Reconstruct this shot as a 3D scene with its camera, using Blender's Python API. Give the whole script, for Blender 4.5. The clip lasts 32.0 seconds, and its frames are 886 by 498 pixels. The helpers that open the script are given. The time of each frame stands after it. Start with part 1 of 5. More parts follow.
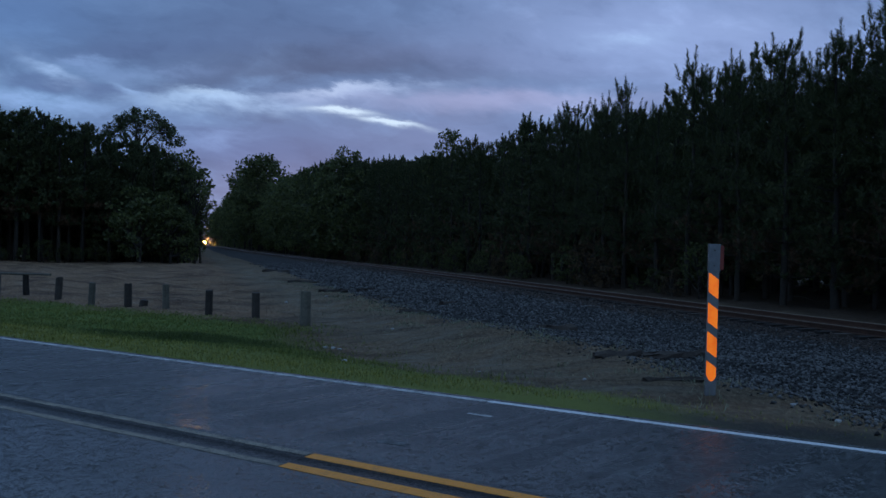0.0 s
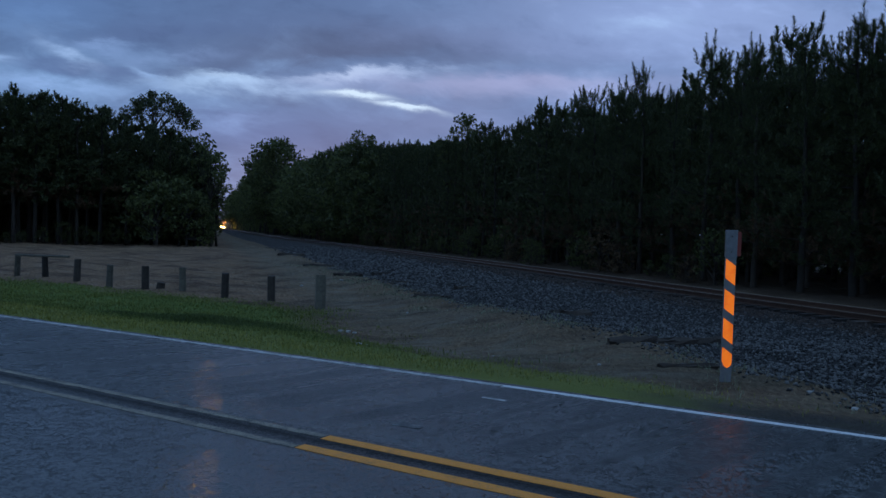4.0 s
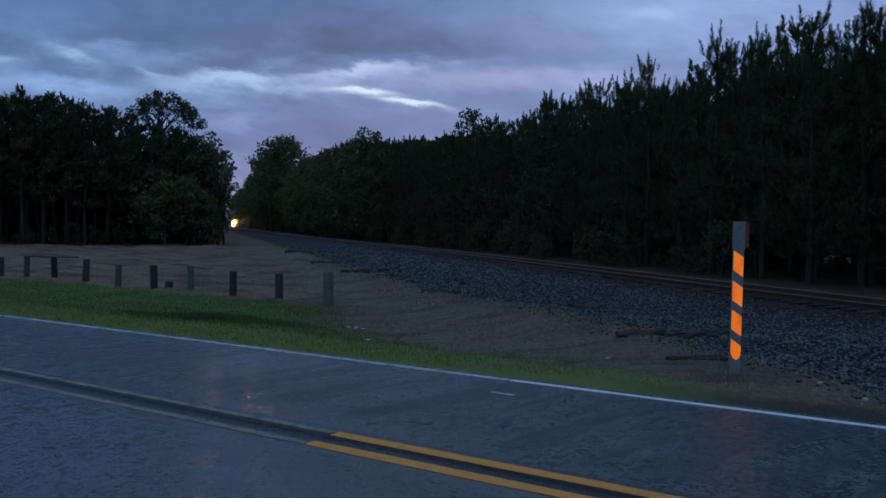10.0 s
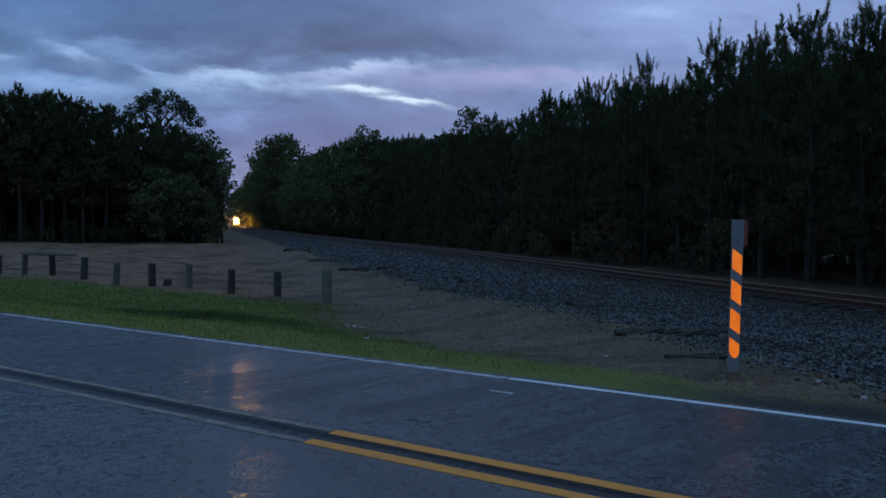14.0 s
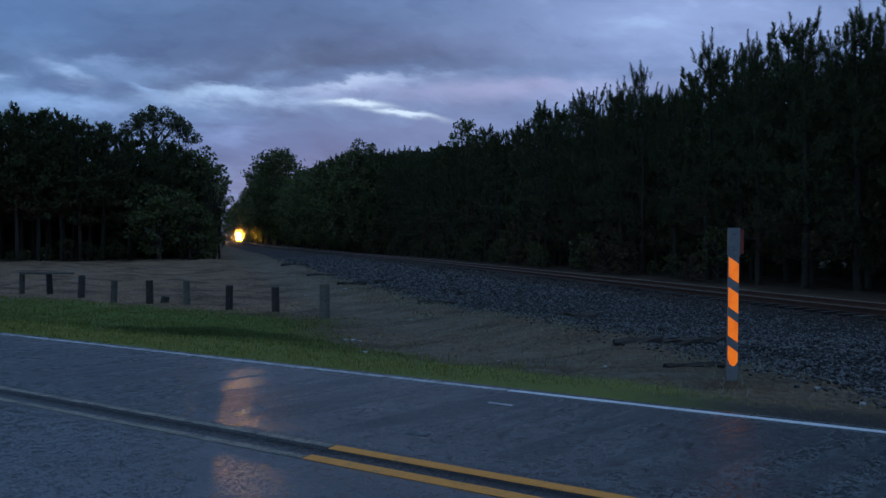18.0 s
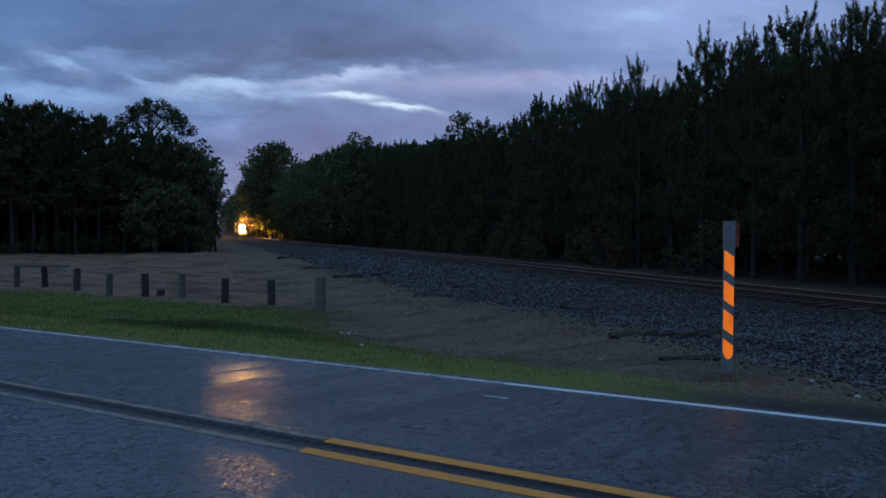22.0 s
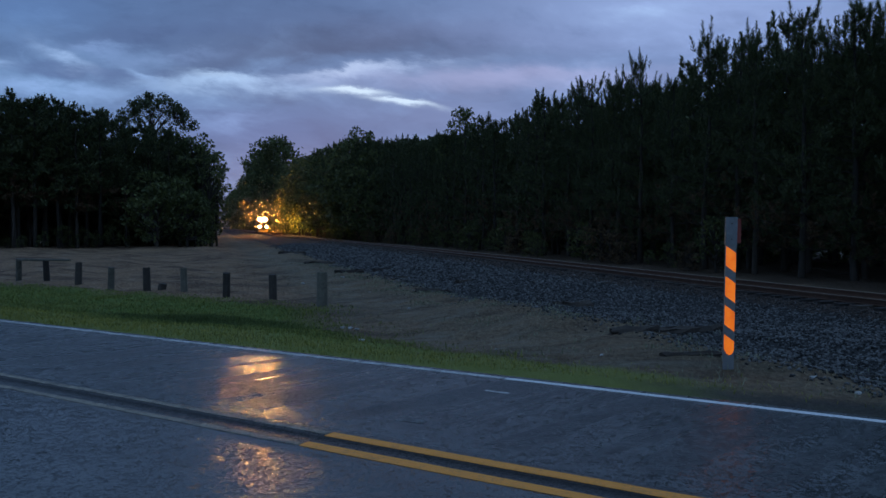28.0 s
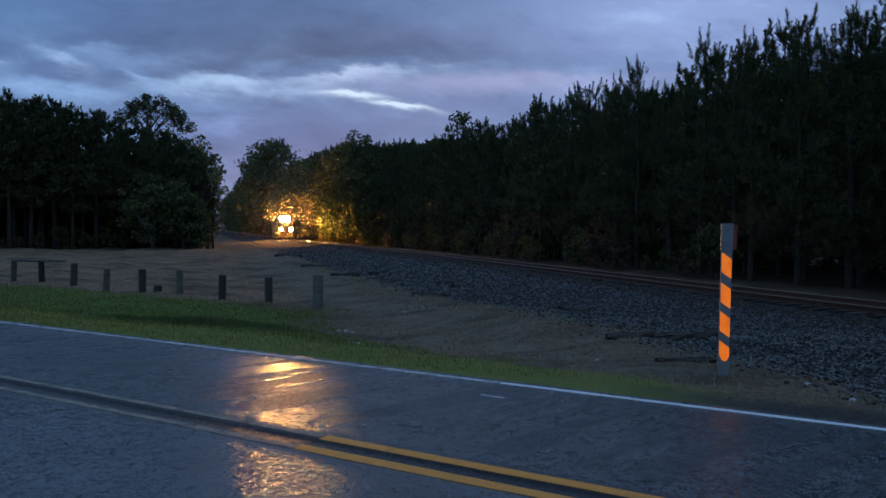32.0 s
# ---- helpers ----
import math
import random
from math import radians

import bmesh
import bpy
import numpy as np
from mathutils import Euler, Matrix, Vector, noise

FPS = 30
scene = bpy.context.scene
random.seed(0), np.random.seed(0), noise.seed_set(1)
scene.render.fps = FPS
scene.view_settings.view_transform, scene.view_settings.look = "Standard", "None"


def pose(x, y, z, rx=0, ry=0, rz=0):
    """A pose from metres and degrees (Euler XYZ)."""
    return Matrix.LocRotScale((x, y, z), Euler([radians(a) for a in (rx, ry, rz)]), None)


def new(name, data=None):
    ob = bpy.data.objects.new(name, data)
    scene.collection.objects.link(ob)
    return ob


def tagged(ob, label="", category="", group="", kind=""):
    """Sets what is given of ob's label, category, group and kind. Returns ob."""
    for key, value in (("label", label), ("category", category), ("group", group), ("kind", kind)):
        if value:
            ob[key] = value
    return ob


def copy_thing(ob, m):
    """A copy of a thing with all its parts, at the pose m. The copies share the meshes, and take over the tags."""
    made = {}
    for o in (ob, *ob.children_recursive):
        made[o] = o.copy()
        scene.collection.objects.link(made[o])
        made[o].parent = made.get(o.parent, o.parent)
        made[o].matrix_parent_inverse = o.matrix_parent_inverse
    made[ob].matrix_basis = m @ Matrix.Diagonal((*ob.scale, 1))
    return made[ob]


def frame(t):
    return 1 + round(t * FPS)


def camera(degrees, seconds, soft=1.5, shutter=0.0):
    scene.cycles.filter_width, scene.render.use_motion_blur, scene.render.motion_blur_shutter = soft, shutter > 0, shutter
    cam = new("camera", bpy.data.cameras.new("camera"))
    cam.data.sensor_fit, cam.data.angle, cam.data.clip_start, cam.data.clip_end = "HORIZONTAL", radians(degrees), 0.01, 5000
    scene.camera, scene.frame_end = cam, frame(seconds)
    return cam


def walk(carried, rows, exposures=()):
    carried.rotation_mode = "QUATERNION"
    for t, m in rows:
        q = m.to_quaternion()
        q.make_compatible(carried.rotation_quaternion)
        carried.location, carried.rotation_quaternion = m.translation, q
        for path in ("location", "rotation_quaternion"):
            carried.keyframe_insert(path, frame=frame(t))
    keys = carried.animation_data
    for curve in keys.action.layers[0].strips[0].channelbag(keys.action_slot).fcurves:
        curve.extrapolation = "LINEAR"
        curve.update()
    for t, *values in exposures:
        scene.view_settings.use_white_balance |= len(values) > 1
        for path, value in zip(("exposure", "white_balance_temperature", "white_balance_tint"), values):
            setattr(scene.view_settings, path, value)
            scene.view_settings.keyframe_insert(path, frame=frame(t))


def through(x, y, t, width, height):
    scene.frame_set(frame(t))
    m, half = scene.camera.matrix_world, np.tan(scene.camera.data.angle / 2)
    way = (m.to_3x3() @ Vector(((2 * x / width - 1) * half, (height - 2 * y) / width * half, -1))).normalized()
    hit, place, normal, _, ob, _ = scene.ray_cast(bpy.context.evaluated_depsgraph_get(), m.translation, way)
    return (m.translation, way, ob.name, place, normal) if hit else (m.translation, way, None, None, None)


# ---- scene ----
cam = camera(61.42, 32.0)
# seconds, x, y, z, rx, ry, rz of the hand-held camera beside the road
PATH = [
    (0, 0.004, -0.001, 1.755, 90.072, -1.178, -1.212),
    (0.5, 0.003, -0.003, 1.753, 89.959, -1.163, -1.173),
    (1, 0.006, 0.002, 1.748, 89.743, -1.104, -1.142),
    (1.5, 0.01, 0.008, 1.747, 89.505, -1.064, -1.108),
    (2, 0.007, -0.007, 1.752, 89.297, -1.04, -1.024),
    (2.5, 0.001, -0.006, 1.756, 89.136, -1.2, -0.862),
    (3, -0.005, -0.008, 1.755, 88.99, -1.349, -0.59),
    (3.5, -0.008, -0.004, 1.752, 88.867, -1.443, -0.305),
    (5.5, 0.001, 0.001, 1.752, 89.05, -1.539, 0.17),
    (6, 0.002, 0.004, 1.746, 89.156, -1.444, 0.213),
    (6.5, 0.009, 0.002, 1.748, 89.16, -1.355, 0.295),
    (7, 0.003, -0.006, 1.751, 89.12, -1.262, 0.397),
    (7.5, 0.004, -0.006, 1.753, 89.039, -1.233, 0.498),
    (8, 0.003, -0, 1.75, 88.936, -1.299, 0.597),
    (8.5, 0.001, 0.005, 1.748, 88.803, -1.24, 0.664),
    (9, -0.004, -0.008, 1.749, 88.669, -1.104, 0.66),
    (9.5, 0.004, 0.005, 1.747, 88.553, -0.908, 0.581),
    (10, -0.006, -0.005, 1.753, 88.504, -0.742, 0.41),
    (10.5, 0.007, 0.005, 1.746, 88.546, -0.658, 0.273),
    (11, 0.005, -0.005, 1.751, 88.591, -0.564, 0.123),
    (11.5, 0.003, -0.008, 1.754, 88.627, -0.588, 0.011),
    (12, 0.002, -0.009, 1.751, 88.653, -0.649, -0.05),
    (12.5, 0.001, 0.005, 1.748, 88.639, -0.688, -0.048),
    (13, -0.002, -0.003, 1.751, 88.59, -0.767, 0.015),
    (13.5, -0.004, 0.003, 1.749, 88.518, -0.82, 0.134),
    (14, -0.004, 0.008, 1.748, 88.385, -0.791, 0.312),
    (14.5, 0.003, 0.014, 1.747, 88.293, -0.684, 0.458),
    (16.5, 0.009, -0.007, 1.753, 88.991, 0.029, 0.38),
    (17, 0, -0.009, 1.761, 89.166, 0.051, 0.285),
    (17.5, 0.001, -0.018, 1.765, 89.281, 0.072, 0.211),
    (18, 0.005, -0.004, 1.756, 89.318, 0.119, 0.113),
    (18.5, 0.012, -0.006, 1.758, 89.255, 0.115, 0.1),
    (19, 0.009, 0.003, 1.756, 89.131, 0.077, 0.098),
    (19.5, 0.011, 0.003, 1.755, 88.973, 0.032, 0.133),
    (20, 0.012, 0.005, 1.749, 88.814, -0.001, 0.086),
    (20.5, 0.012, -0.001, 1.751, 88.698, 0.049, 0.013),
    (21, 0.007, -0.005, 1.75, 88.677, 0.108, -0.09),
    (21.5, 0.004, -0.009, 1.752, 88.724, 0.075, -0.16),
    (22, 0.013, 0.008, 1.754, 88.796, 0.081, -0.163),
    (22.5, 0, 0.002, 1.758, 88.858, 0.074, -0.26),
    (23, 0.007, -0.002, 1.755, 88.926, 0.124, -0.411),
    (23.5, 0.014, 0.007, 1.753, 89, 0.135, -0.616),
    (24, 0.013, 0.001, 1.756, 89.035, 0.146, -0.83),
    (24.5, 0.013, 0.004, 1.755, 89.018, 0.152, -0.942),
    (25, 0.015, 0.006, 1.759, 88.882, 0.185, -1.009),
    (25.5, 0.017, 0.016, 1.749, 88.734, 0.279, -0.965),
    (27.5, 0.008, 0.013, 1.756, 88.407, 0.073, -0.16),
    (28, 0.008, 0.006, 1.751, 88.433, -0.115, -0.066),
    (28.5, 0.008, 0.005, 1.747, 88.472, -0.273, -0.016),
    (29, 0, -0.004, 1.751, 88.511, -0.43, -0.02),
    (29.5, -0, -0.002, 1.749, 88.58, -0.64, -0.016),
    (30, 0.007, 0.011, 1.748, 88.637, -0.674, -0.021),
    (30.5, 0.002, -0.005, 1.752, 88.674, -0.695, -0.067),
    (31, 0.001, -0.001, 1.75, 88.693, -0.634, -0.156),
    (31.5, 0.005, -0, 1.75, 88.706, -0.627, -0.228),
    (32, 0.01, 0.003, 1.749, 88.751, -0.587, -0.322),
]
walk(cam, [(t, pose(*p)) for t, *p in PATH])

# ---- light: dusk under broken cloud ----
SKY = 1.06


def sky_world():
    w = bpy.data.worlds.new("dusk_sky")
    scene.world = w
    w.use_nodes = True
    nt = w.node_tree
    nt.nodes.clear()
    N = nt.nodes.new
    L = nt.links.new

    def math_node(op, a, b=None, c=None):
        n = N("ShaderNodeMath")
        n.operation = op
        for i, v in enumerate((a, b, c)):
            if v is None:
                continue
            if isinstance(v, (int, float)):
                n.inputs[i].default_value = v
            else:
                L(v, n.inputs[i])
        return n.outputs[0]

    def noise_node(vec, scale, detail, rough, distort=0.0):
        n = N("ShaderNodeTexNoise")
        n.inputs["Scale"].default_value = scale
        n.inputs["Detail"].default_value = detail
        n.inputs["Roughness"].default_value = rough
        n.inputs["Distortion"].default_value = distort
        L(vec, n.inputs["Vector"])
        return n.outputs["Fac"]

    def ramp(fac, stops, smooth=True):
        n = N("ShaderNodeValToRGB")
        r = n.color_ramp
        r.interpolation = "EASE" if smooth else "LINEAR"
        while len(r.elements) < len(stops):
            r.elements.new(0.5)
        for e, (p, c) in zip(r.elements, stops):
            e.position, e.color = p, (*c, 1) if len(c) == 3 else c
        L(fac, n.inputs[0])
        return n.outputs[0]

    def mix(fac, a, b, kind="MIX"):
        n = N("ShaderNodeMix")
        n.data_type, n.blend_type = "RGBA", kind
        for s, v in ((n.inputs[0], fac), (n.inputs[6], a), (n.inputs[7], b)):
            if isinstance(v, (int, float)):
                s.default_value = v
            elif isinstance(v, tuple):
                s.default_value = (*v, 1)
            else:
                L(v, s)
        return n.outputs[2]

    tc = N("ShaderNodeTexCoord")
    sep = N("ShaderNodeSeparateXYZ")
    L(tc.outputs["Generated"], sep.inputs[0])
    x, y, z = sep.outputs
    # cloud layer: the direction laid on a flat sheet overhead
    depth = math_node("ADD", math_node("MAXIMUM", z, 0.0), 0.16)
    cx, cy = math_node("DIVIDE", x, depth), math_node("DIVIDE", y, depth)
    comb = N("ShaderNodeCombineXYZ")
    L(cx, comb.inputs[0]), L(cy, comb.inputs[1])
    sheet = comb.outputs[0]
    big = noise_node(sheet, 0.55, 4, 0.5, 0.4)
    small = noise_node(sheet, 2.8, 8, 0.62, 0.7)
    cover = math_node("ADD", math_node("MULTIPLY", big, 0.6), math_node("MULTIPLY", small, 0.4))
    cloud = ramp(cover, [(0.30, (0.25, 0.44, 0.73)), (0.42, (0.145, 0.265, 0.50)), (0.52, (0.093, 0.175, 0.355)),
                         (0.64, (0.058, 0.108, 0.225))])
    # bearing and height of the direction, as tangents ahead of the road
    ahead = math_node("MAXIMUM", y, 0.05)
    az, el = math_node("DIVIDE", x, ahead), math_node("DIVIDE", z, ahead)
    flow = N("ShaderNodeCombineXYZ")
    L(math_node("MULTIPLY", az, 1.0), flow.inputs[0]), L(math_node("MULTIPLY", math_node("ADD", el, math_node("MULTIPLY", az, 0.12)), 2.1), flow.inputs[1])
    billow = noise_node(flow.outputs[0], 8.0, 7, 0.58, 0.3)

    # lilac light on the cloud, stronger towards the afterglow
    rosy = math_node("MULTIPLY", ramp(el, [(0.0, (1, 1, 1)), (0.16, (0.8, 0.8, 0.8)), (0.34, (0.45, 0.45, 0.45)), (0.7, (0, 0, 0))]),
                     ramp(math_node("ADD", math_node("MULTIPLY", az, 0.8), 0.5), [(0.1, (0.05, 0.05, 0.05)), (0.40, (0.45, 0.45, 0.45)), (0.70, (1, 1, 1))]))
    col = mix(math_node("MULTIPLY", rosy, 0.75), cloud, (0.215, 0.300, 0.56))
    # torn edges of the cloud, drawn out along the wind
    torn = N("ShaderNodeCombineXYZ")
    L(math_node("MULTIPLY", az, 1.0), torn.inputs[0]), L(math_node("MULTIPLY", math_node("ADD", el, math_node("MULTIPLY", az, 0.10)), 2.6), torn.inputs[1])
    rag = math_node("SUBTRACT", noise_node(torn.outputs[0], 13.0, 8, 0.62, 0.25), 0.5)
    shred = ramp(noise_node(torn.outputs[0], 15.0, 7, 0.58, 0.25), [(0.34, (0.35, 0.35, 0.35)), (0.58, (1, 1, 1))])

    def streak(a0, e0, wa, up, down, lean, curve=0.0, ragged=0.05):
        """A band of cloud or clear sky with unlike upper and lower edges."""
        da = math_node("SUBTRACT", az, a0)
        line = math_node("ADD", math_node("MULTIPLY", da, lean), math_node("MULTIPLY", math_node("MULTIPLY", da, da), curve))
        de = math_node("ADD", math_node("SUBTRACT", math_node("SUBTRACT", el, e0), line), math_node("MULTIPLY", rag, ragged))
        hi, lo = math_node("DIVIDE", math_node("MAXIMUM", de, 0.0), up), math_node("DIVIDE", math_node("MINIMUM", de, 0.0), down)
        q = math_node("ADD", math_node("POWER", math_node("ABSOLUTE", math_node("DIVIDE", da, wa)), 2.0),
                      math_node("ADD", math_node("MULTIPLY", hi, hi), math_node("MULTIPLY", lo, lo)))
        return math_node("POWER", 2.718, math_node("MULTIPLY", q, -1.0))

    # the long dark cloud bank with its cut lower edge, and blue-grey cloud below and above it
    for a0, e0, wa, up, down, lean, curve, ragged, amount, c in (
            (-0.55, 0.30, 0.16, 0.08, 0.04, 0.0, 0.0, 0.05, 0.8, (0.105, 0.215, 0.470)),
            (-0.16, 0.300, 0.42, 0.070, 0.060, 0.0, 0.0, 0.05, 0.70, (0.078, 0.140, 0.300)),
            (-0.10, 0.245, 0.24, 0.035, 0.017, 0.05, -0.3, 0.05, 0.85, (0.060, 0.090, 0.190)),
            (-0.40, 0.255, 0.15, 0.020, 0.016, 0.10, 0.0, 0.06, 0.6, (0.075, 0.130, 0.290)),
            (-0.47, 0.205, 0.12, 0.010, 0.009, -0.08, 0.0, 0.05, 0.75, (0.085, 0.145, 0.320)),
            (-0.24, 0.130, 0.24, 0.035, 0.040, -0.02, 0.0, 0.03, 0.65, (0.105, 0.160, 0.37)),
            (-0.19, 0.080, 0.16, 0.030, 0.030, 0.0, 0.0, 0.02, 0.40, (0.165, 0.185, 0.40)),
            (0.16, 0.252, 0.22, 0.022, 0.018, -0.06, 0.0, 0.05, 0.40, (0.160, 0.215, 0.430))):
        col = mix(math_node("MULTIPLY", streak(a0, e0, wa, up, down, lean, curve, ragged), amount), col, c)
    # thin places where the sky shines through
    for a0, e0, wa, up, down, lean, curve, ragged, amount, c in (
            (-0.28, 0.196, 0.105, 0.009, 0.014, 0.0, -0.5, 0.050, 1.0, (0.36, 0.54, 0.84)),
            (-0.295, 0.203, 0.035, 0.005, 0.006, -0.1, 0.0, 0.045, 0.9, (0.42, 0.60, 0.88)),
            (-0.10, 0.212, 0.120, 0.006, 0.016, 0.11, 0.0, 0.040, 0.95, (0.34, 0.46, 0.74)),
            (-0.115, 0.212, 0.060, 0.004, 0.006, 0.10, 0.0, 0.040, 0.8, (0.44, 0.56, 0.82)),
            (-0.500, 0.227, 0.032, 0.006, 0.013, -0.42, 0.0, 0.045, 1.0, (0.33, 0.50, 0.82)),
            (-0.465, 0.240, 0.050, 0.008, 0.012, -0.10, 0.0, 0.06, 0.7, (0.20, 0.33, 0.62)),
            (-0.52, 0.187, 0.110, 0.008, 0.012, -0.05, 0.0, 0.045, 0.9, (0.25, 0.41, 0.74)),
            (-0.60, 0.218, 0.025, 0.007, 0.008, 0.0, 0.0, 0.04, 0.8, (0.27, 0.43, 0.74)),
            (-0.398, 0.203, 0.022, 0.006, 0.010, -0.45, 0.0, 0.05, 0.85, (0.26, 0.42, 0.73)),
            (-0.36, 0.228, 0.080, 0.008, 0.010, 0.05, 0.0, 0.06, 0.5, (0.19, 0.30, 0.57)),
            (-0.27, 0.146, 0.050, 0.007, 0.014, 0.12, 0.0, 0.045, 0.7, (0.20, 0.31, 0.60)),
            (0.10, 0.205, 0.190, 0.010, 0.020, 0.02, 0.0, 0.035, 0.75, (0.37, 0.40, 0.66)),
            (0.34, 0.29, 0.30, 0.090, 0.060, 0.0, 0.0, 0.05, 0.8, (0.300, 0.405, 0.72)),
            (0.265, 0.291, 0.055, 0.010, 0.014, 0.12, 0.0, 0.05, 0.9, (0.33, 0.47, 0.78)),
            (0.02, 0.15, 0.14, 0.03, 0.03, 0.0, 0.0, 0.03, 0.5, (0.20, 0.245, 0.46))):
        cut = math_node("MULTIPLY", streak(a0, e0, wa, up, down, lean, curve, ragged), amount)
        col = mix(math_node("MULTIPLY", cut, shred) if wa < 0.13 else cut, col, c)
    # billows break every tone up
    col = mix(1.0, col, ramp(billow, [(0.30, (0.84, 0.85, 0.87)), (0.5, (1, 1, 1)), (0.70, (1.20, 1.19, 1.16))]), "MULTIPLY")
    # the cloud thins overhead and behind, where more of the dusk comes through
    open_sky = math_node("MAXIMUM", ramp(z, [(0.30, (0, 0, 0)), (0.58, (1, 1, 1))]), ramp(math_node("SUBTRACT", 0.25, y), [(0.0, (0, 0, 0)), (0.6, (1, 1, 1))]))
    col = mix(open_sky, col, mix(1.0, col, (1.50, 1.44, 1.30), "MULTIPLY"))
    # the bright slit low in the cloud, in two joined strokes
    slit = math_node("MAXIMUM", streak(-0.118, 0.1855, 0.040, 0.0030, 0.0048, -0.06, -1.2, 0.022), streak(-0.054, 0.1710, 0.042, 0.0024, 0.0042, -0.17, -0.6, 0.022))
    col = mix(math_node("MINIMUM", math_node("MULTIPLY", slit, 1.25), 1.0), col, (0.60, 0.76, 0.96))
    # clear dusk sky above the cloud adds its blue
    sky = N("ShaderNodeTexSky")
    sky.sky_type, sky.sun_disc = "NISHITA", False
    sky.sun_elevation, sky.sun_rotation = radians(2.0), radians(-10)
    bg1, bg2, add, out = N("ShaderNodeBackground"), N("ShaderNodeBackground"), N("ShaderNodeAddShader"), N("ShaderNodeOutputWorld")
    L(col, bg1.inputs[0])
    bg1.inputs[1].default_value = SKY
    L(sky.outputs[0], bg2.inputs[0])
    bg2.inputs[1].default_value = 0.003
    L(bg1.outputs[0], add.inputs[0]), L(bg2.outputs[0], add.inputs[1]), L(add.outputs[0], out.inputs[0])


sky_world()

# ---- materials ----


def material(name, build):
    m = bpy.data.materials.new(name)
    m.use_nodes = True
    nt = m.node_tree
    b = nt.nodes["Principled BSDF"]
    build(Nodes(nt), b)
    return m


class Nodes:
    """Short forms for node wiring."""

    def __init__(self, nt):
        self.nt = nt

    def add(self, kind, **props):
        n = self.nt.nodes.new(kind)
        for k, v in props.items():
            setattr(n, k, v)
        return n

    def put(self, socket, v):
        if isinstance(v, (int, float)):
            socket.default_value = v
        elif isinstance(v, tuple):
            socket.default_value = (*v, 1) if len(v) == 3 and len(socket.default_value) == 4 else v
        else:
            self.nt.links.new(v, socket)

    def coords(self):
        return self.add("ShaderNodeTexCoord").outputs["Object"]

    def noise(self, scale, detail=4.0, rough=0.55, vec=None, distort=0.0):
        n = self.add("ShaderNodeTexNoise")
        n.inputs["Scale"].default_value, n.inputs["Detail"].default_value = scale, detail
        n.inputs["Roughness"].default_value, n.inputs["Distortion"].default_value = rough, distort
        self.put(n.inputs["Vector"], self.coords() if vec is None else vec)
        return n.outputs["Fac"]

    def math(self, op, a, b=0.0, c=0.0, clamp=False):
        n = self.add("ShaderNodeMath", operation=op)
        n.use_clamp = clamp
        self.put(n.inputs[0], a), self.put(n.inputs[1], b), self.put(n.inputs[2], c)
        return n.outputs[0]

    def ramp(self, fac, *stops):
        n = self.add("ShaderNodeValToRGB")
        r = n.color_ramp
        while len(r.elements) < len(stops):
            r.elements.new(0.5)
        for e, (p, c) in zip(r.elements, stops):
            e.position, e.color = p, (c, c, c, 1) if isinstance(c, (int, float)) else (*c, 1)
        self.put(n.inputs[0], fac)
        return n.outputs[0]

    def mix(self, fac, a, b, kind="MIX"):
        n = self.add("ShaderNodeMix", data_type="RGBA", blend_type=kind)
        self.put(n.inputs[0], fac), self.put(n.inputs[6], a), self.put(n.inputs[7], b)
        return n.outputs[2]

    def dot(self, vec, x, y, z=0.0):
        n = self.add("ShaderNodeVectorMath", operation="DOT_PRODUCT")
        self.put(n.inputs[0], vec)
        n.inputs[1].default_value = (x, y, z)
        return n.outputs["Value"]

    def stretch(self, vec, sx, sy, sz, turn=0.0):
        n = self.add("ShaderNodeMapping")
        self.put(n.inputs[0], vec)
        n.inputs["Rotation"].default_value = (0, 0, turn)
        n.inputs["Scale"].default_value = (sx, sy, sz)
        return n.outputs[0]

    def bump(self, b, height, strength, dist):
        n = self.add("ShaderNodeBump")
        n.inputs["Strength"].default_value, n.inputs["Distance"].default_value = strength, dist
        self.put(n.inputs["Height"], height)
        self.put(b.inputs["Normal"], n.outputs[0])
        return n.outputs[0]

    def vector(self, op, a, b):
        n = self.add("ShaderNodeVectorMath", operation=op)
        self.put(n.inputs[0], a), self.put(n.inputs[1], b)
        return n.outputs[0]

    def facets(self, b, normal, vec, scales, share=1.0):
        """Tilts the surface's small facets at random. scales: noise scale, tilt; share: how much of the tilt shows."""
        for scale, tilt in scales:
            n = self.add("ShaderNodeTexNoise")
            n.inputs["Scale"].default_value, n.inputs["Detail"].default_value = scale, 1.0
            self.put(n.inputs["Vector"], vec)
            d = self.vector("MULTIPLY", self.vector("SUBTRACT", n.outputs["Color"], (0.5, 0.5, 0.5)), (tilt, tilt, 0.0))
            part_of = self.add("ShaderNodeVectorMath", operation="SCALE")
            self.put(part_of.inputs[0], d), self.put(part_of.inputs["Scale"], share)
            normal = self.vector("ADD", normal, part_of.outputs[0])
        self.put(b.inputs["Normal"], self.vector("NORMALIZE", normal, (0.0, 0.0, 0.0)))

    def random(self):
        return self.add("ShaderNodeObjectInfo").outputs["Random"]

    def island(self):
        return self.add("ShaderNodeNewGeometry").outputs["Random Per Island"]


ROAD = (0.8617, -0.5075)      # along the road
ACROSS = (0.5075, 0.8617)     # across it, away from the camera
TRACK = (-0.3030, 0.9530)     # along the track, away from the camera
SIDE = (0.9530, 0.3030)       # across it, towards the far woods
TRACK_X = 17.2                # where the track's line meets y = 0


def lat(x, y):
    return (x - TRACK_X) * SIDE[0] + y * SIDE[1]


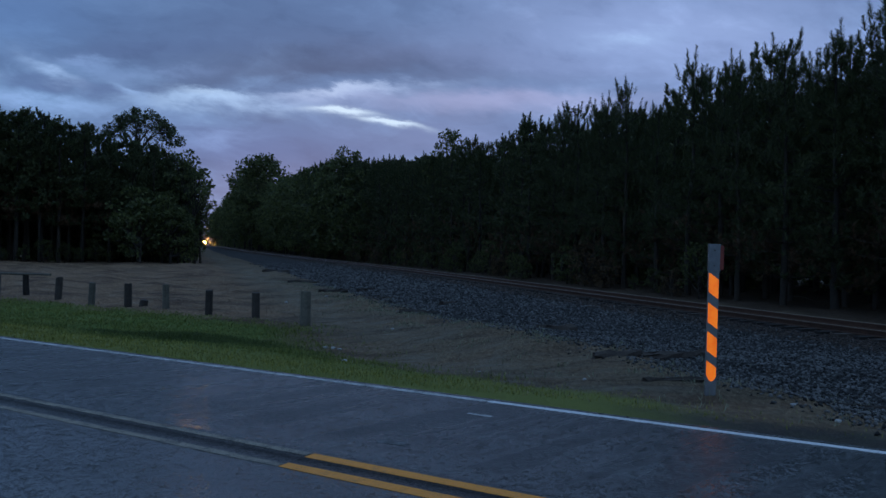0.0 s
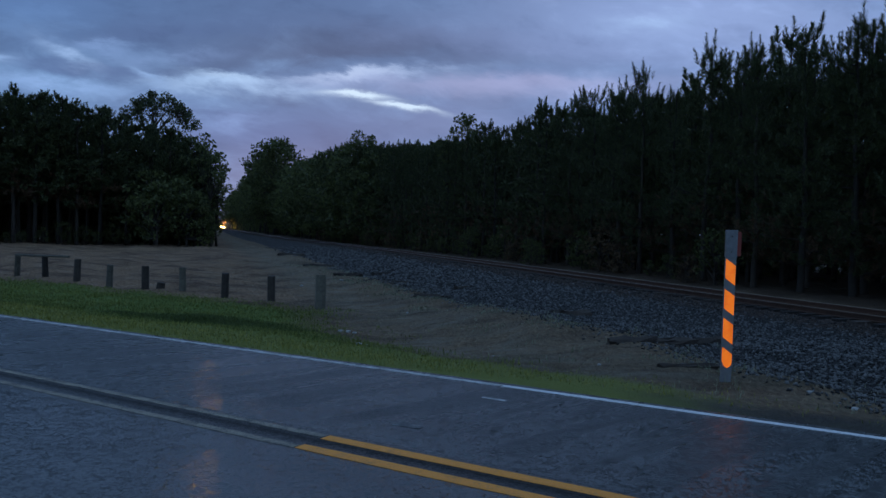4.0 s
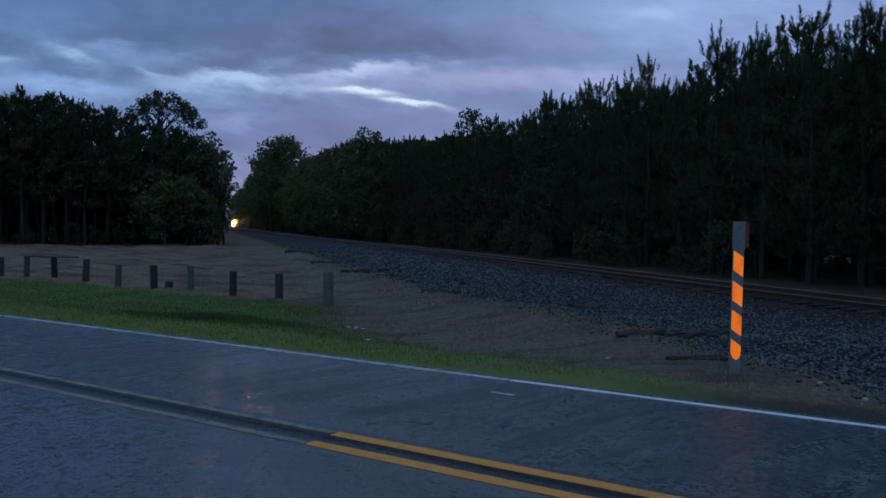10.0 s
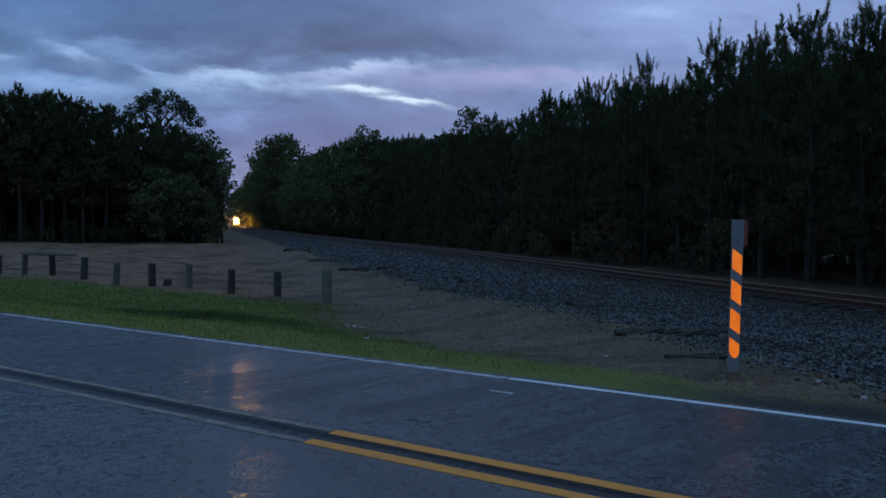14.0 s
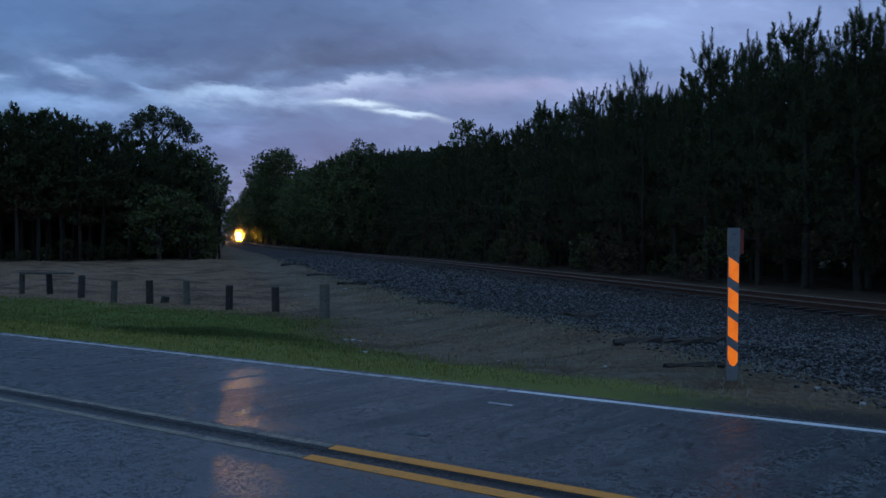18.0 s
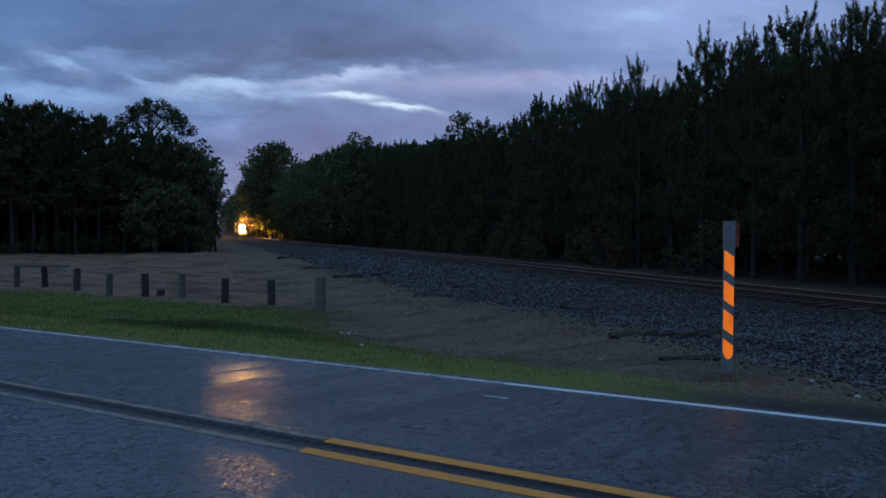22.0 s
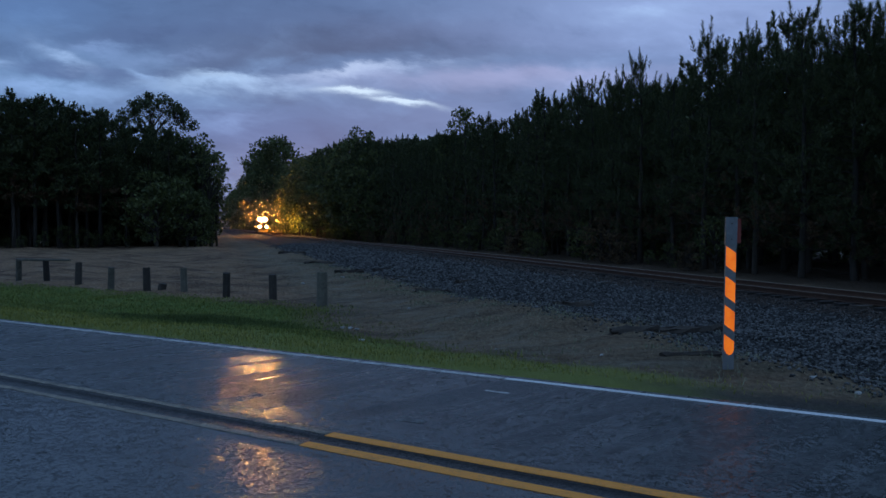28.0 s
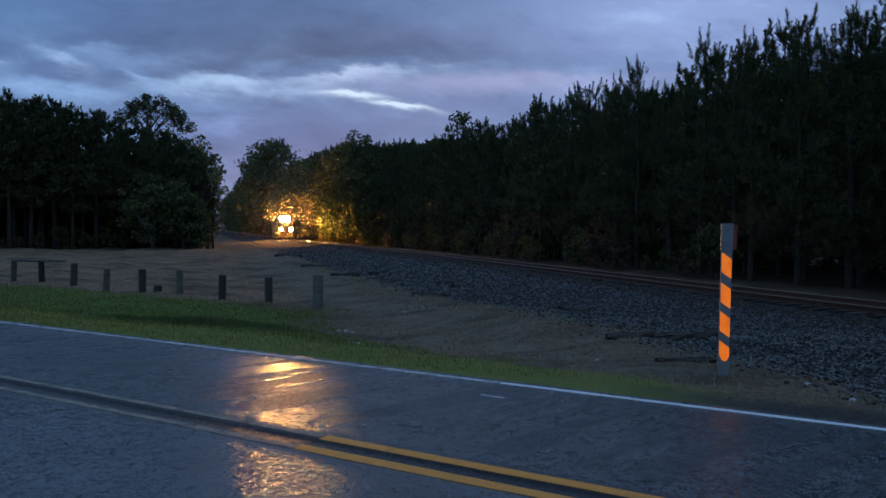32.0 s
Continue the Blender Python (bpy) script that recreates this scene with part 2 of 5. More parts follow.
def across(x, y):
    return x * ACROSS[0] + y * ACROSS[1]


def road_point(u, v, z=0.0):
    return Vector((ROAD[0] * u + ACROSS[0] * v, ROAD[1] * u + ACROSS[1] * v, z))


def track_point(s, l, z=0.0):
    return Vector((TRACK_X + TRACK[0] * s + SIDE[0] * l, TRACK[1] * s + SIDE[1] * l, z))


def build_asphalt(k, b):
    c = k.coords()
    along = k.stretch(c, 1, 1, 1, math.atan2(-ROAD[1], ROAD[0]))
    fine = k.noise(160, 3, 0.7, c)
    wide = k.noise(0.55, 5, 0.6, k.stretch(along, 0.35, 1.4, 1))
    v = k.dot(c, ACROSS[0], ACROSS[1])
    # dark tar between and beside the centre lines
    tar = k.math("SUBTRACT", 1.0, k.math("MULTIPLY", k.math("ABSOLUTE", k.math("SUBTRACT", v, 4.84)), 3.2), clamp=True)
    col = k.ramp(k.math("ADD", k.math("MULTIPLY", fine, 0.55), k.math("MULTIPLY", wide, 0.45)), (0.36, (0.022, 0.027, 0.030)), (0.62, (0.085, 0.094, 0.098)))
    col = k.mix(k.math("MULTIPLY", tar, 0.9), col, (0.013, 0.0135, 0.0145))
    # curved rubber tracks where wheels turned off across the far lane
    bow = k.stretch(k.stretch(c, 1, 1, 1, radians(-44)), 0.16, 2.1, 1)
    track = k.math("MULTIPLY", k.ramp(k.noise(1.0, 4, 0.6, bow, 0.5), (0.47, 0.0), (0.57, 1.0)), k.math("MULTIPLY", k.math("SUBTRACT", v, 5.1), 1.6, clamp=True))
    col = k.mix(k.math("MULTIPLY", track, 0.55), col, (0.022, 0.024, 0.027))
    k.put(b.inputs["Base Color"], col)
    # wet film: smoother where water lies in worn wheel paths, broken by the stones that stand out of it
    film = k.math("ADD", k.math("MULTIPLY", k.noise(0.8, 6, 0.65, k.stretch(along, 0.22, 1.3, 1), 0.8), 0.6), k.math("MULTIPLY", k.noise(2.2, 5, 0.7, k.stretch(along, 0.12, 2.4, 1, 0.05)), 0.4))
    mottle = k.noise(8.5, 6, 0.75, k.stretch(along, 0.8, 1.2, 1))
    wet = k.math("ADD", k.math("MULTIPLY", film, 0.5), k.math("MULTIPLY", mottle, 0.5))
    # water stands in the near lane
    lane = k.math("MULTIPLY", k.math("SUBTRACT", 4.75, k.math("ADD", v, k.math("MULTIPLY", k.math("SUBTRACT", film, 0.5), 3.0))), 1.5, clamp=True)
    rough = k.math("ADD", k.ramp(wet, (0.38, 0.17), (0.50, 0.21), (0.64, 0.29)), k.math("MULTIPLY", tar, 0.25))
    k.put(b.inputs["Roughness"], k.math("ADD", k.math("MULTIPLY", rough, k.math("SUBTRACT", 1.0, k.math("MULTIPLY", lane, 0.15))), k.math("MULTIPLY", track, 0.2)))
    k.put(b.inputs["IOR"], 1.42)
    k.put(b.inputs["Specular IOR Level"], k.math("SUBTRACT", 0.5, k.math("MULTIPLY", tar, 0.44)))
    stone = k.noise(60, 3, 0.75, c)
    ripple = k.noise(20, 4, 0.72, c)
    relief = k.bump(b, k.math("ADD", stone, k.math("MULTIPLY", ripple, 0.8)), 0.22, 0.007)
    k.facets(b, relief, c, ((3, 0.08), (10, 0.42), (26, 0.62), (60, 0.85), (150, 0.7)), k.math("SUBTRACT", 1.0, k.math("MULTIPLY", lane, 0.40)))


ASPHALT = material("wet_asphalt", build_asphalt)


def paint(name, base, worn, gone):
    def build(k, b):
        c = k.coords()
        n = k.math("ADD", k.math("MULTIPLY", k.noise(45, 5, 0.75, c), 0.6), k.math("MULTIPLY", k.noise(5, 4, 0.6, c), 0.4))
        k.put(b.inputs["Base Color"], k.ramp(n, (gone, worn), (gone + 0.12, base)))
        k.put(b.inputs["Roughness"], 0.65)
        k.put(b.inputs["Specular IOR Level"], 0.3)
        k.facets(b, k.add("ShaderNodeNewGeometry").outputs["Normal"], c, ((40, 0.8), (90, 1.0)))
    return material(name, build)


YELLOW = paint("yellow_paint", (0.85, 0.32, 0.055), (0.50, 0.22, 0.07), 0.36)
YELLOW_WORN = paint("worn_yellow_paint", (0.30, 0.265, 0.21), (0.075, 0.073, 0.070), 0.42)
PAINT_GHOST = paint("ghost_of_white_paint", (0.26, 0.27, 0.28), (0.07, 0.072, 0.075), 0.46)
WHITE = paint("white_paint", (0.74, 0.76, 0.78), (0.42, 0.43, 0.43), 0.36)
WHITE_WORN = paint("worn_white_paint", (0.58, 0.59, 0.60), (0.18, 0.18, 0.18), 0.42)


def build_ground(k, b):
    c = k.coords()
    v = k.dot(c, ACROSS[0], ACROSS[1])
    l = k.math("SUBTRACT", k.dot(c, SIDE[0], SIDE[1]), TRACK_X * SIDE[0])
    w1 = k.math("SUBTRACT", k.noise(0.5, 5, 0.65, c), 0.5)
    w2 = k.math("SUBTRACT", k.noise(3.2, 5, 0.7, c), 0.5)
    # dry earth and straw
    straw = k.noise(14, 6, 0.75, k.stretch(c, 1, 0.45, 1, 0.4))
    soil = k.ramp(straw, (0.32, (0.072, 0.040, 0.023)), (0.5, (0.215, 0.128, 0.073)), (0.68, (0.45, 0.315, 0.195)))
    pale = k.ramp(k.noise(0.9, 5, 0.7, c), (0.52, 0.0), (0.68, 1.0))
    soil = k.mix(k.math("MULTIPLY", pale, 0.45), soil, (0.32, 0.26, 0.195))
    # broad dark and pale sweeps, and washed-out sand beside the ballast's foot
    sweep = k.noise(0.33, 6, 0.7, k.stretch(c, 0.55, 1.5, 1, 0.35), 0.5)
    soil = k.mix(k.ramp(sweep, (0.42, 0.8), (0.54, 0.0)), soil, k.ramp(straw, (0.35, (0.032, 0.019, 0.012)), (0.65, (0.11, 0.064, 0.040))))
    wash = k.math("SUBTRACT", 1.0, k.math("MULTIPLY", k.math("ABSOLUTE", k.math("ADD", k.math("ADD", l, 11.6), k.math("MULTIPLY", w1, 5.0))), 0.5), clamp=True)
    wash = k.math("MULTIPLY", wash, k.ramp(k.noise(1.6, 6, 0.75, k.stretch(c, 0.7, 1.5, 1, 0.35)), (0.46, 0.0), (0.60, 0.9)))
    soil = k.mix(wash, soil, (0.30, 0.255, 0.205))
    # grey-olive dead grass along the ballast's foot
    olive = k.ramp(k.noise(16, 6, 0.78, k.stretch(c, 1, 0.5, 1, 0.4)), (0.32, (0.040, 0.034, 0.022)), (0.5, (0.125, 0.108, 0.068)), (0.70, (0.27, 0.245, 0.165)))
    foot = k.math("MULTIPLY", k.math("ADD", k.math("ADD", l, 14.2), k.math("MULTIPLY", w1, 4.0)), 0.5, clamp=True)
    soil = k.mix(k.math("MULTIPLY", foot, 0.48), soil, k.mix(k.ramp(k.noise(1.3, 5, 0.7, k.stretch(c, 0.8, 1.6, 1, 0.4)), (0.40, 0.55), (0.54, 0.0)), olive, (0.030, 0.026, 0.020)))
    # green verge between the road and the fence
    grass_col = k.ramp(k.noise(22, 5, 0.7, c), (0.3, (0.065, 0.095, 0.018)), (0.55, (0.125, 0.185, 0.035)), (0.75, (0.21, 0.25, 0.06)))
    grass_col = k.mix(k.math("MULTIPLY", k.math("SUBTRACT", 10.2, k.math("ADD", v, k.math("MULTIPLY", w1, 1.2))), 1.0, clamp=True), grass_col, (0.20, 0.22, 0.055))
    edge = k.math("ADD", k.math("ADD", v, k.math("MULTIPLY", w1, 3.0)), k.math("MULTIPLY", w2, 1.2))
    near_fence = k.math("MULTIPLY", k.math("SUBTRACT", 16.6, edge), 1.4, clamp=True)
    trackward = k.math("ADD", k.math("ADD", l, k.math("MULTIPLY", w1, 3.5)), k.math("MULTIPLY", w2, 1.5))
    # the green narrows to a strip along the tarmac towards the track
    strip = k.math("ADD", k.math("MULTIPLY", k.math("MULTIPLY", k.math("SUBTRACT", v, 8.9), 0.8, clamp=True), 3.1), 10.4)
    away = k.math("MULTIPLY", k.math("SUBTRACT", k.math("MULTIPLY", strip, -1.0), trackward), 0.9, clamp=True)
    green = k.math("MULTIPLY", near_fence, away)
    col = k.mix(green, soil, grass_col)
    # ballast
    gravel = k.ramp(k.noise(26, 4, 0.8, c), (0.3, (0.013, 0.0132, 0.0135)), (0.55, (0.038, 0.038, 0.038)), (0.75, (0.12, 0.118, 0.115)))
    bed = k.math("MULTIPLY", k.math("ADD", k.math("ADD", l, 9.0), k.math("ADD", k.math("MULTIPLY", w1, 1.6), k.math("MULTIPLY", w2, 1.2))), 1.6, clamp=True)
    bed = k.math("MULTIPLY", bed, k.math("MULTIPLY", k.math("SUBTRACT", 3.6, l), 2.0, clamp=True))
    col = k.mix(bed, col, gravel)
    # rust and oil between and beside the rails
    oily = k.math("MULTIPLY", k.math("SUBTRACT", 2.8, k.math("ABSOLUTE", k.math("ADD", l, k.math("MULTIPLY", w2, 0.8)))), 1.5, clamp=True)
    col = k.mix(oily, col, k.ramp(k.noise(26, 4, 0.8, c), (0.3, (0.014, 0.010, 0.008)), (0.7, (0.075, 0.050, 0.036))))
    # dark litter under the far trees
    litter = k.math("MULTIPLY", k.math("SUBTRACT", l, 4.6), 0.8, clamp=True)
    col = k.mix(litter, col, k.ramp(k.noise(9, 5, 0.7, c), (0.35, (0.03, 0.02, 0.013)), (0.65, (0.10, 0.065, 0.04))))
    # dark tarry gravel where wheels cut the corner towards the crossing
    tarry = k.math("MULTIPLY", k.math("MULTIPLY", k.math("SUBTRACT", 8.75, k.math("ADD", v, k.math("MULTIPLY", w2, 0.8))), 3.0, clamp=True),
                   k.math("MULTIPLY", k.math("ADD", l, 12.0), 1.0, clamp=True))
    col = k.mix(k.math("MULTIPLY", tarry, 0.8), col, k.ramp(k.noise(40, 4, 0.8, c), (0.35, (0.02, 0.02, 0.022)), (0.68, (0.09, 0.088, 0.085))))
    k.put(b.inputs["Base Color"], col)
    k.put(b.inputs["Roughness"], 0.9)
    k.put(b.inputs["Specular IOR Level"], 0.25)
    k.bump(b, k.math("ADD", k.noise(30, 5, 0.8, c), k.math("MULTIPLY", k.noise(5, 4, 0.6, c), 2.0)), 0.8, 0.05)


GROUND = material("dry_earth_and_verge", build_ground)


def speckled(name, a, bcol, rough=0.85, scale=12.0, spread=0.25, metal=0.0, bump=0.4, dist=0.01, per="object"):
    def build(k, b):
        c = k.coords()
        n = k.math("ADD", k.math("MULTIPLY", k.noise(scale, 5, 0.7, c), 0.6), k.math("MULTIPLY", k.noise(scale * 0.17, 3, 0.6, c), 0.4))
        r = k.random() if per == "object" else k.island()
        n = k.math("ADD", n, k.math("MULTIPLY", k.math("SUBTRACT", r, 0.5), spread))
        k.put(b.inputs["Base Color"], k.ramp(n, (0.32, a), (0.68, bcol)))
        k.put(b.inputs["Roughness"], rough)
        k.put(b.inputs["Metallic"], metal)
        if bump:
            k.bump(b, k.noise(scale * 2.5, 5, 0.7, c), bump, dist)
    return material(name, build)


def foliage(name, a, bcol, through=0.35):
    """Leaves: colour varies leaf by leaf, and some light passes through them."""
    m = speckled(name, a, bcol, 0.65, 0.5, 0.5, bump=0, per="island")
    nt = m.node_tree
    b, out = nt.nodes["Principled BSDF"], nt.nodes["Material Output"]
    t, mix = nt.nodes.new("ShaderNodeBsdfTranslucent"), nt.nodes.new("ShaderNodeMixShader")
    nt.links.new(b.inputs["Base Color"].links[0].from_socket, t.inputs[0])
    mix.inputs[0].default_value = through
    nt.links.new(b.outputs[0], mix.inputs[1])
    nt.links.new(t.outputs[0], mix.inputs[2])
    nt.links.new(mix.outputs[0], out.inputs[0])
    return m


BARK = speckled("pine_bark", (0.022, 0.017, 0.013), (0.060, 0.045, 0.034), 0.9, 9, 0.3, dist=0.03)
NEEDLE = foliage("pine_needles", (0.030, 0.044, 0.015), (0.090, 0.104, 0.036), 0.25)
LEAF = foliage("broad_leaves", (0.048, 0.062, 0.018), (0.13, 0.145, 0.046), 0.4)
NEEDLE_DRY = foliage("dead_pine_needles", (0.06, 0.035, 0.018), (0.15, 0.085, 0.042), 0.25)
LEAF_DRY = foliage("dry_leaves", (0.07, 0.045, 0.022), (0.17, 0.11, 0.055), 0.35)
STONE = speckled("ballast_stone", (0.008, 0.0081, 0.0083), (0.150, 0.147, 0.143), 0.62, 3, 0.85, bump=0, per="island")
BLADE = foliage("grass_blade", (0.090, 0.118, 0.020), (0.235, 0.260, 0.062), 0.3)
BLADE_DARK = foliage("long_grass_blade", (0.046, 0.074, 0.013), (0.120, 0.155, 0.036), 0.3)
WEED = foliage("weed_leaf", (0.12, 0.132, 0.080), (0.31, 0.325, 0.21), 0.3)
BLADE_EDGE = foliage("roadside_grass_blade", (0.12, 0.14, 0.02), (0.36, 0.335, 0.075), 0.3)
STONE_OILY = speckled("oily_ballast_stone", (0.012, 0.0095, 0.008), (0.085, 0.060, 0.046), 0.6, 3, 0.7, bump=0, per="island")
STRAW = speckled("dry_straw", (0.085, 0.066, 0.040), (0.33, 0.265, 0.165), 0.8, 0.7, 0.7, bump=0, per="island")
TIMBER = speckled("weathered_timber", (0.040, 0.038, 0.030), (0.165, 0.150, 0.115), 0.88, 14, 0.3, dist=0.03)
TIMBER_DARK = speckled("dark_tarred_timber", (0.016, 0.013, 0.011), (0.065, 0.054, 0.044), 0.88, 14, 0.3, dist=0.03)
CREOSOTE = speckled("tarred_timber", (0.018, 0.014, 0.012), (0.075, 0.058, 0.046), 0.85, 10, 0.4, dist=0.02)
RUST = speckled("rusty_rail_steel", (0.045, 0.021, 0.012), (0.115, 0.056, 0.034), 0.7, 20, 0.2, metal=0.3)
RAILTOP = speckled("worn_rail_top", (0.10, 0.070, 0.052), (0.19, 0.14, 0.105), 0.30, 30, 0.1, metal=0.9, bump=0.05)
GALV = speckled("galvanised_steel", (0.13, 0.14, 0.15), (0.23, 0.24, 0.255), 0.5, 18, 0.1, metal=0.55, bump=0.15)
SHAFT = speckled("weathered_grey_post", (0.13, 0.135, 0.14), (0.22, 0.225, 0.23), 0.6, 16, 0.1, bump=0.2)
RED = speckled("faded_red_plastic", (0.16, 0.020, 0.014), (0.28, 0.040, 0.024), 0.5, 20, 0.1, bump=0)
LOCO_DARK = speckled("locomotive_dark_paint", (0.02, 0.022, 0.026), (0.05, 0.052, 0.058), 0.5, 6, 0.1, bump=0.1)
LOCO_TRIM = speckled("locomotive_yellow_paint", (0.45, 0.28, 0.03), (0.6, 0.4, 0.06), 0.5, 6, 0.1, bump=0)
STEEL = speckled("dark_steel", (0.05, 0.05, 0.052), (0.12, 0.115, 0.11), 0.5, 12, 0.1, metal=0.7)


def glowing(name, color, power):
    def build(k, b):
        k.put(b.inputs["Base Color"], (0.8, 0.8, 0.8))
        k.put(b.inputs["Emission Color"], color)
        k.put(b.inputs["Emission Strength"], power)
    return material(name, build)


HEADLAMP = glowing("headlamp_glass", (1.0, 0.44, 0.11), 2000.0)
# glow of two added lamps that only brighten the woods
FILL_WIDE = glowing("wide_fill_lamp_glass", (1.0, 0.44, 0.11), 300000.0)
FILL_NARROW = glowing("narrow_fill_lamp_glass", (1.0, 0.44, 0.11), 9000000.0)


def build_lamp_black(k, b):
    k.put(b.inputs["Base Color"], (0.0, 0.0, 0.0))
    k.put(b.inputs["Specular IOR Level"], 0.0)
    k.put(b.inputs["Roughness"], 1.0)


LAMP_BLACK = material("matt_black_lining", build_lamp_black)


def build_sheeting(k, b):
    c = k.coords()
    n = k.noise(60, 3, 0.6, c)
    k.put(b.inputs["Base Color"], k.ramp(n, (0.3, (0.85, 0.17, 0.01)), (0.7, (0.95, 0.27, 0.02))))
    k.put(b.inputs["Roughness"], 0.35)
    # emission stands in for light that the reflective sheeting throws back
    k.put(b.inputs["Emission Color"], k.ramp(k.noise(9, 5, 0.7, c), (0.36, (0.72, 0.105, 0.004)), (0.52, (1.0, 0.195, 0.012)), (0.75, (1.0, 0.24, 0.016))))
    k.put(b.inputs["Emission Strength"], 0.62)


ORANGE = material("self_lit_orange_sheeting", build_sheeting)


def build_glass(k, b):
    k.put(b.inputs["Base Color"], (0.02, 0.022, 0.025))
    k.put(b.inputs["Roughness"], 0.08)


GLASS = material("dark_window_glass", build_glass)

# ---- building helpers ----


def mesh_of(name, verts, faces, *mats, smooth=False):
    me = bpy.data.meshes.new(name)
    if isinstance(faces, np.ndarray):
        n, k = faces.shape
        me.vertices.add(len(verts))
        me.vertices.foreach_set("co", np.asarray(verts, np.float32).ravel())
        me.loops.add(n * k)
        me.loops.foreach_set("vertex_index", faces.astype(np.int32).ravel())
        me.polygons.add(n)
        me.polygons.foreach_set("loop_start", np.arange(0, n * k, k, dtype=np.int32))
        me.update(calc_edges=True)
        me.validate()
    else:
        me.from_pydata(verts, [], faces)
        me.update()
    for m in mats:
        me.materials.append(m)
    if smooth:
        me.shade_smooth()
    return me


def under(name, me, parent, label="", m=None):
    """Links a mesh as one part under its thing."""
    ob = new(name, me)
    ob.parent = parent
    if m is not None:
        ob.matrix_basis = m
    if label:
        ob["label"] = label
    return ob


def part(name, bm, mat, parent, label="", m=None, smooth=False):
    me = bpy.data.meshes.new(name)
    bm.to_mesh(me)
    bm.free()
    me.materials.append(mat)
    if smooth:
        me.shade_smooth()
    return under(name, me, parent, label, m)


def box(bm, sx, sy, sz, m=Matrix(), bevel=0.0):
    """A box with its base's centre at m, optionally bevelled."""
    made = bmesh.ops.create_cube(bm, size=1.0, matrix=m @ Matrix.Translation((0, 0, sz / 2)) @ Matrix.Diagonal((sx, sy, sz, 1)))
    if bevel:
        edges = list({e for v in made["verts"] for e in v.link_edges})
        bmesh.ops.bevel(bm, geom=edges, offset=bevel, segments=2, affect="EDGES", profile=0.7)
    return bm


def rod(bm, a, b, r0, r1=None, sides=8, caps=True):
    a, b = Vector(a), Vector(b)
    turn = (b - a).to_track_quat("Z", "Y").to_matrix().to_4x4()
    bmesh.ops.create_cone(bm, cap_ends=caps, segments=sides, radius1=r0, radius2=r0 if r1 is None else r1, depth=(b - a).length,
                          matrix=Matrix.Translation((a + b) / 2) @ turn)
    return bm


def tube_arrays(points, radii, sides=6):
    """Vertices and quads of a tube along the points."""
    pts = np.array(points, float)
    d = np.gradient(pts, axis=0)
    d /= np.linalg.norm(d, axis=1)[:, None] + 1e-9
    ref = np.where(np.abs(d[:, 2:3]) > 0.9, np.array([[1.0, 0, 0]]), np.array([[0, 0, 1.0]]))
    u = np.cross(d, ref)
    u /= np.linalg.norm(u, axis=1)[:, None]
    w = np.cross(d, u)
    a = np.arange(sides) * 2 * np.pi / sides
    ring = u[:, None] * np.cos(a)[None, :, None] + w[:, None] * np.sin(a)[None, :, None]
    v = pts[:, None] + ring * np.array(radii)[:, None, None]
    n = len(pts)
    i, j = np.meshgrid(np.arange(n - 1), np.arange(sides), indexing="ij")
    j2 = (j + 1) % sides
    q = np.stack([i * sides + j, i * sides + j2, (i + 1) * sides + j2, (i + 1) * sides + j], -1).reshape(-1, 4)
    return v.reshape(-1, 3), q


class Soup:
    """Gathers many small pieces with equal-sided faces into one mesh."""

    def __init__(self):
        self.v, self.f, self.n = [], [], 0

    def add(self, v, f):
        self.v.append(v)
        self.f.append(np.asarray(f) + self.n)
        self.n += len(v)

    def mesh(self, name, *mats, smooth=False):
        return mesh_of(name, np.concatenate(self.v), np.concatenate(self.f), *mats, smooth=smooth)


def step(a, b, x):
    t = np.clip((x - a) / (b - a), 0, 1)
    return t * t * (3 - 2 * t)


# ---- ground, road and track bed ----
RAIL_S = np.array([-60.0, 0.0, 25.0, 45.0, 75.0, 160.0, 225.0, 385.0, 535.0, 950.0])
RAIL_Z = np.array([0.02, 0.02, 0.06, 0.15, 0.22, 0.16, 0.24, 0.85, 1.20, 1.35])


def rail_z(s):
    """Height of the rail's top, s metres along the track."""
    return np.interp(s, RAIL_S, RAIL_Z)


def swell(x, y):
    return (0.05 * np.sin(0.9 * x + 1.3 * np.sin(0.53 * y)) * np.sin(0.7 * y + 0.8) + 0.03 * np.sin(2.3 * x + 1.1 * y) * np.sin(1.9 * y - 0.7 * x)
            + 0.014 * np.sin(5.1 * x - 2.2 * y) * np.sin(4.3 * y + x))


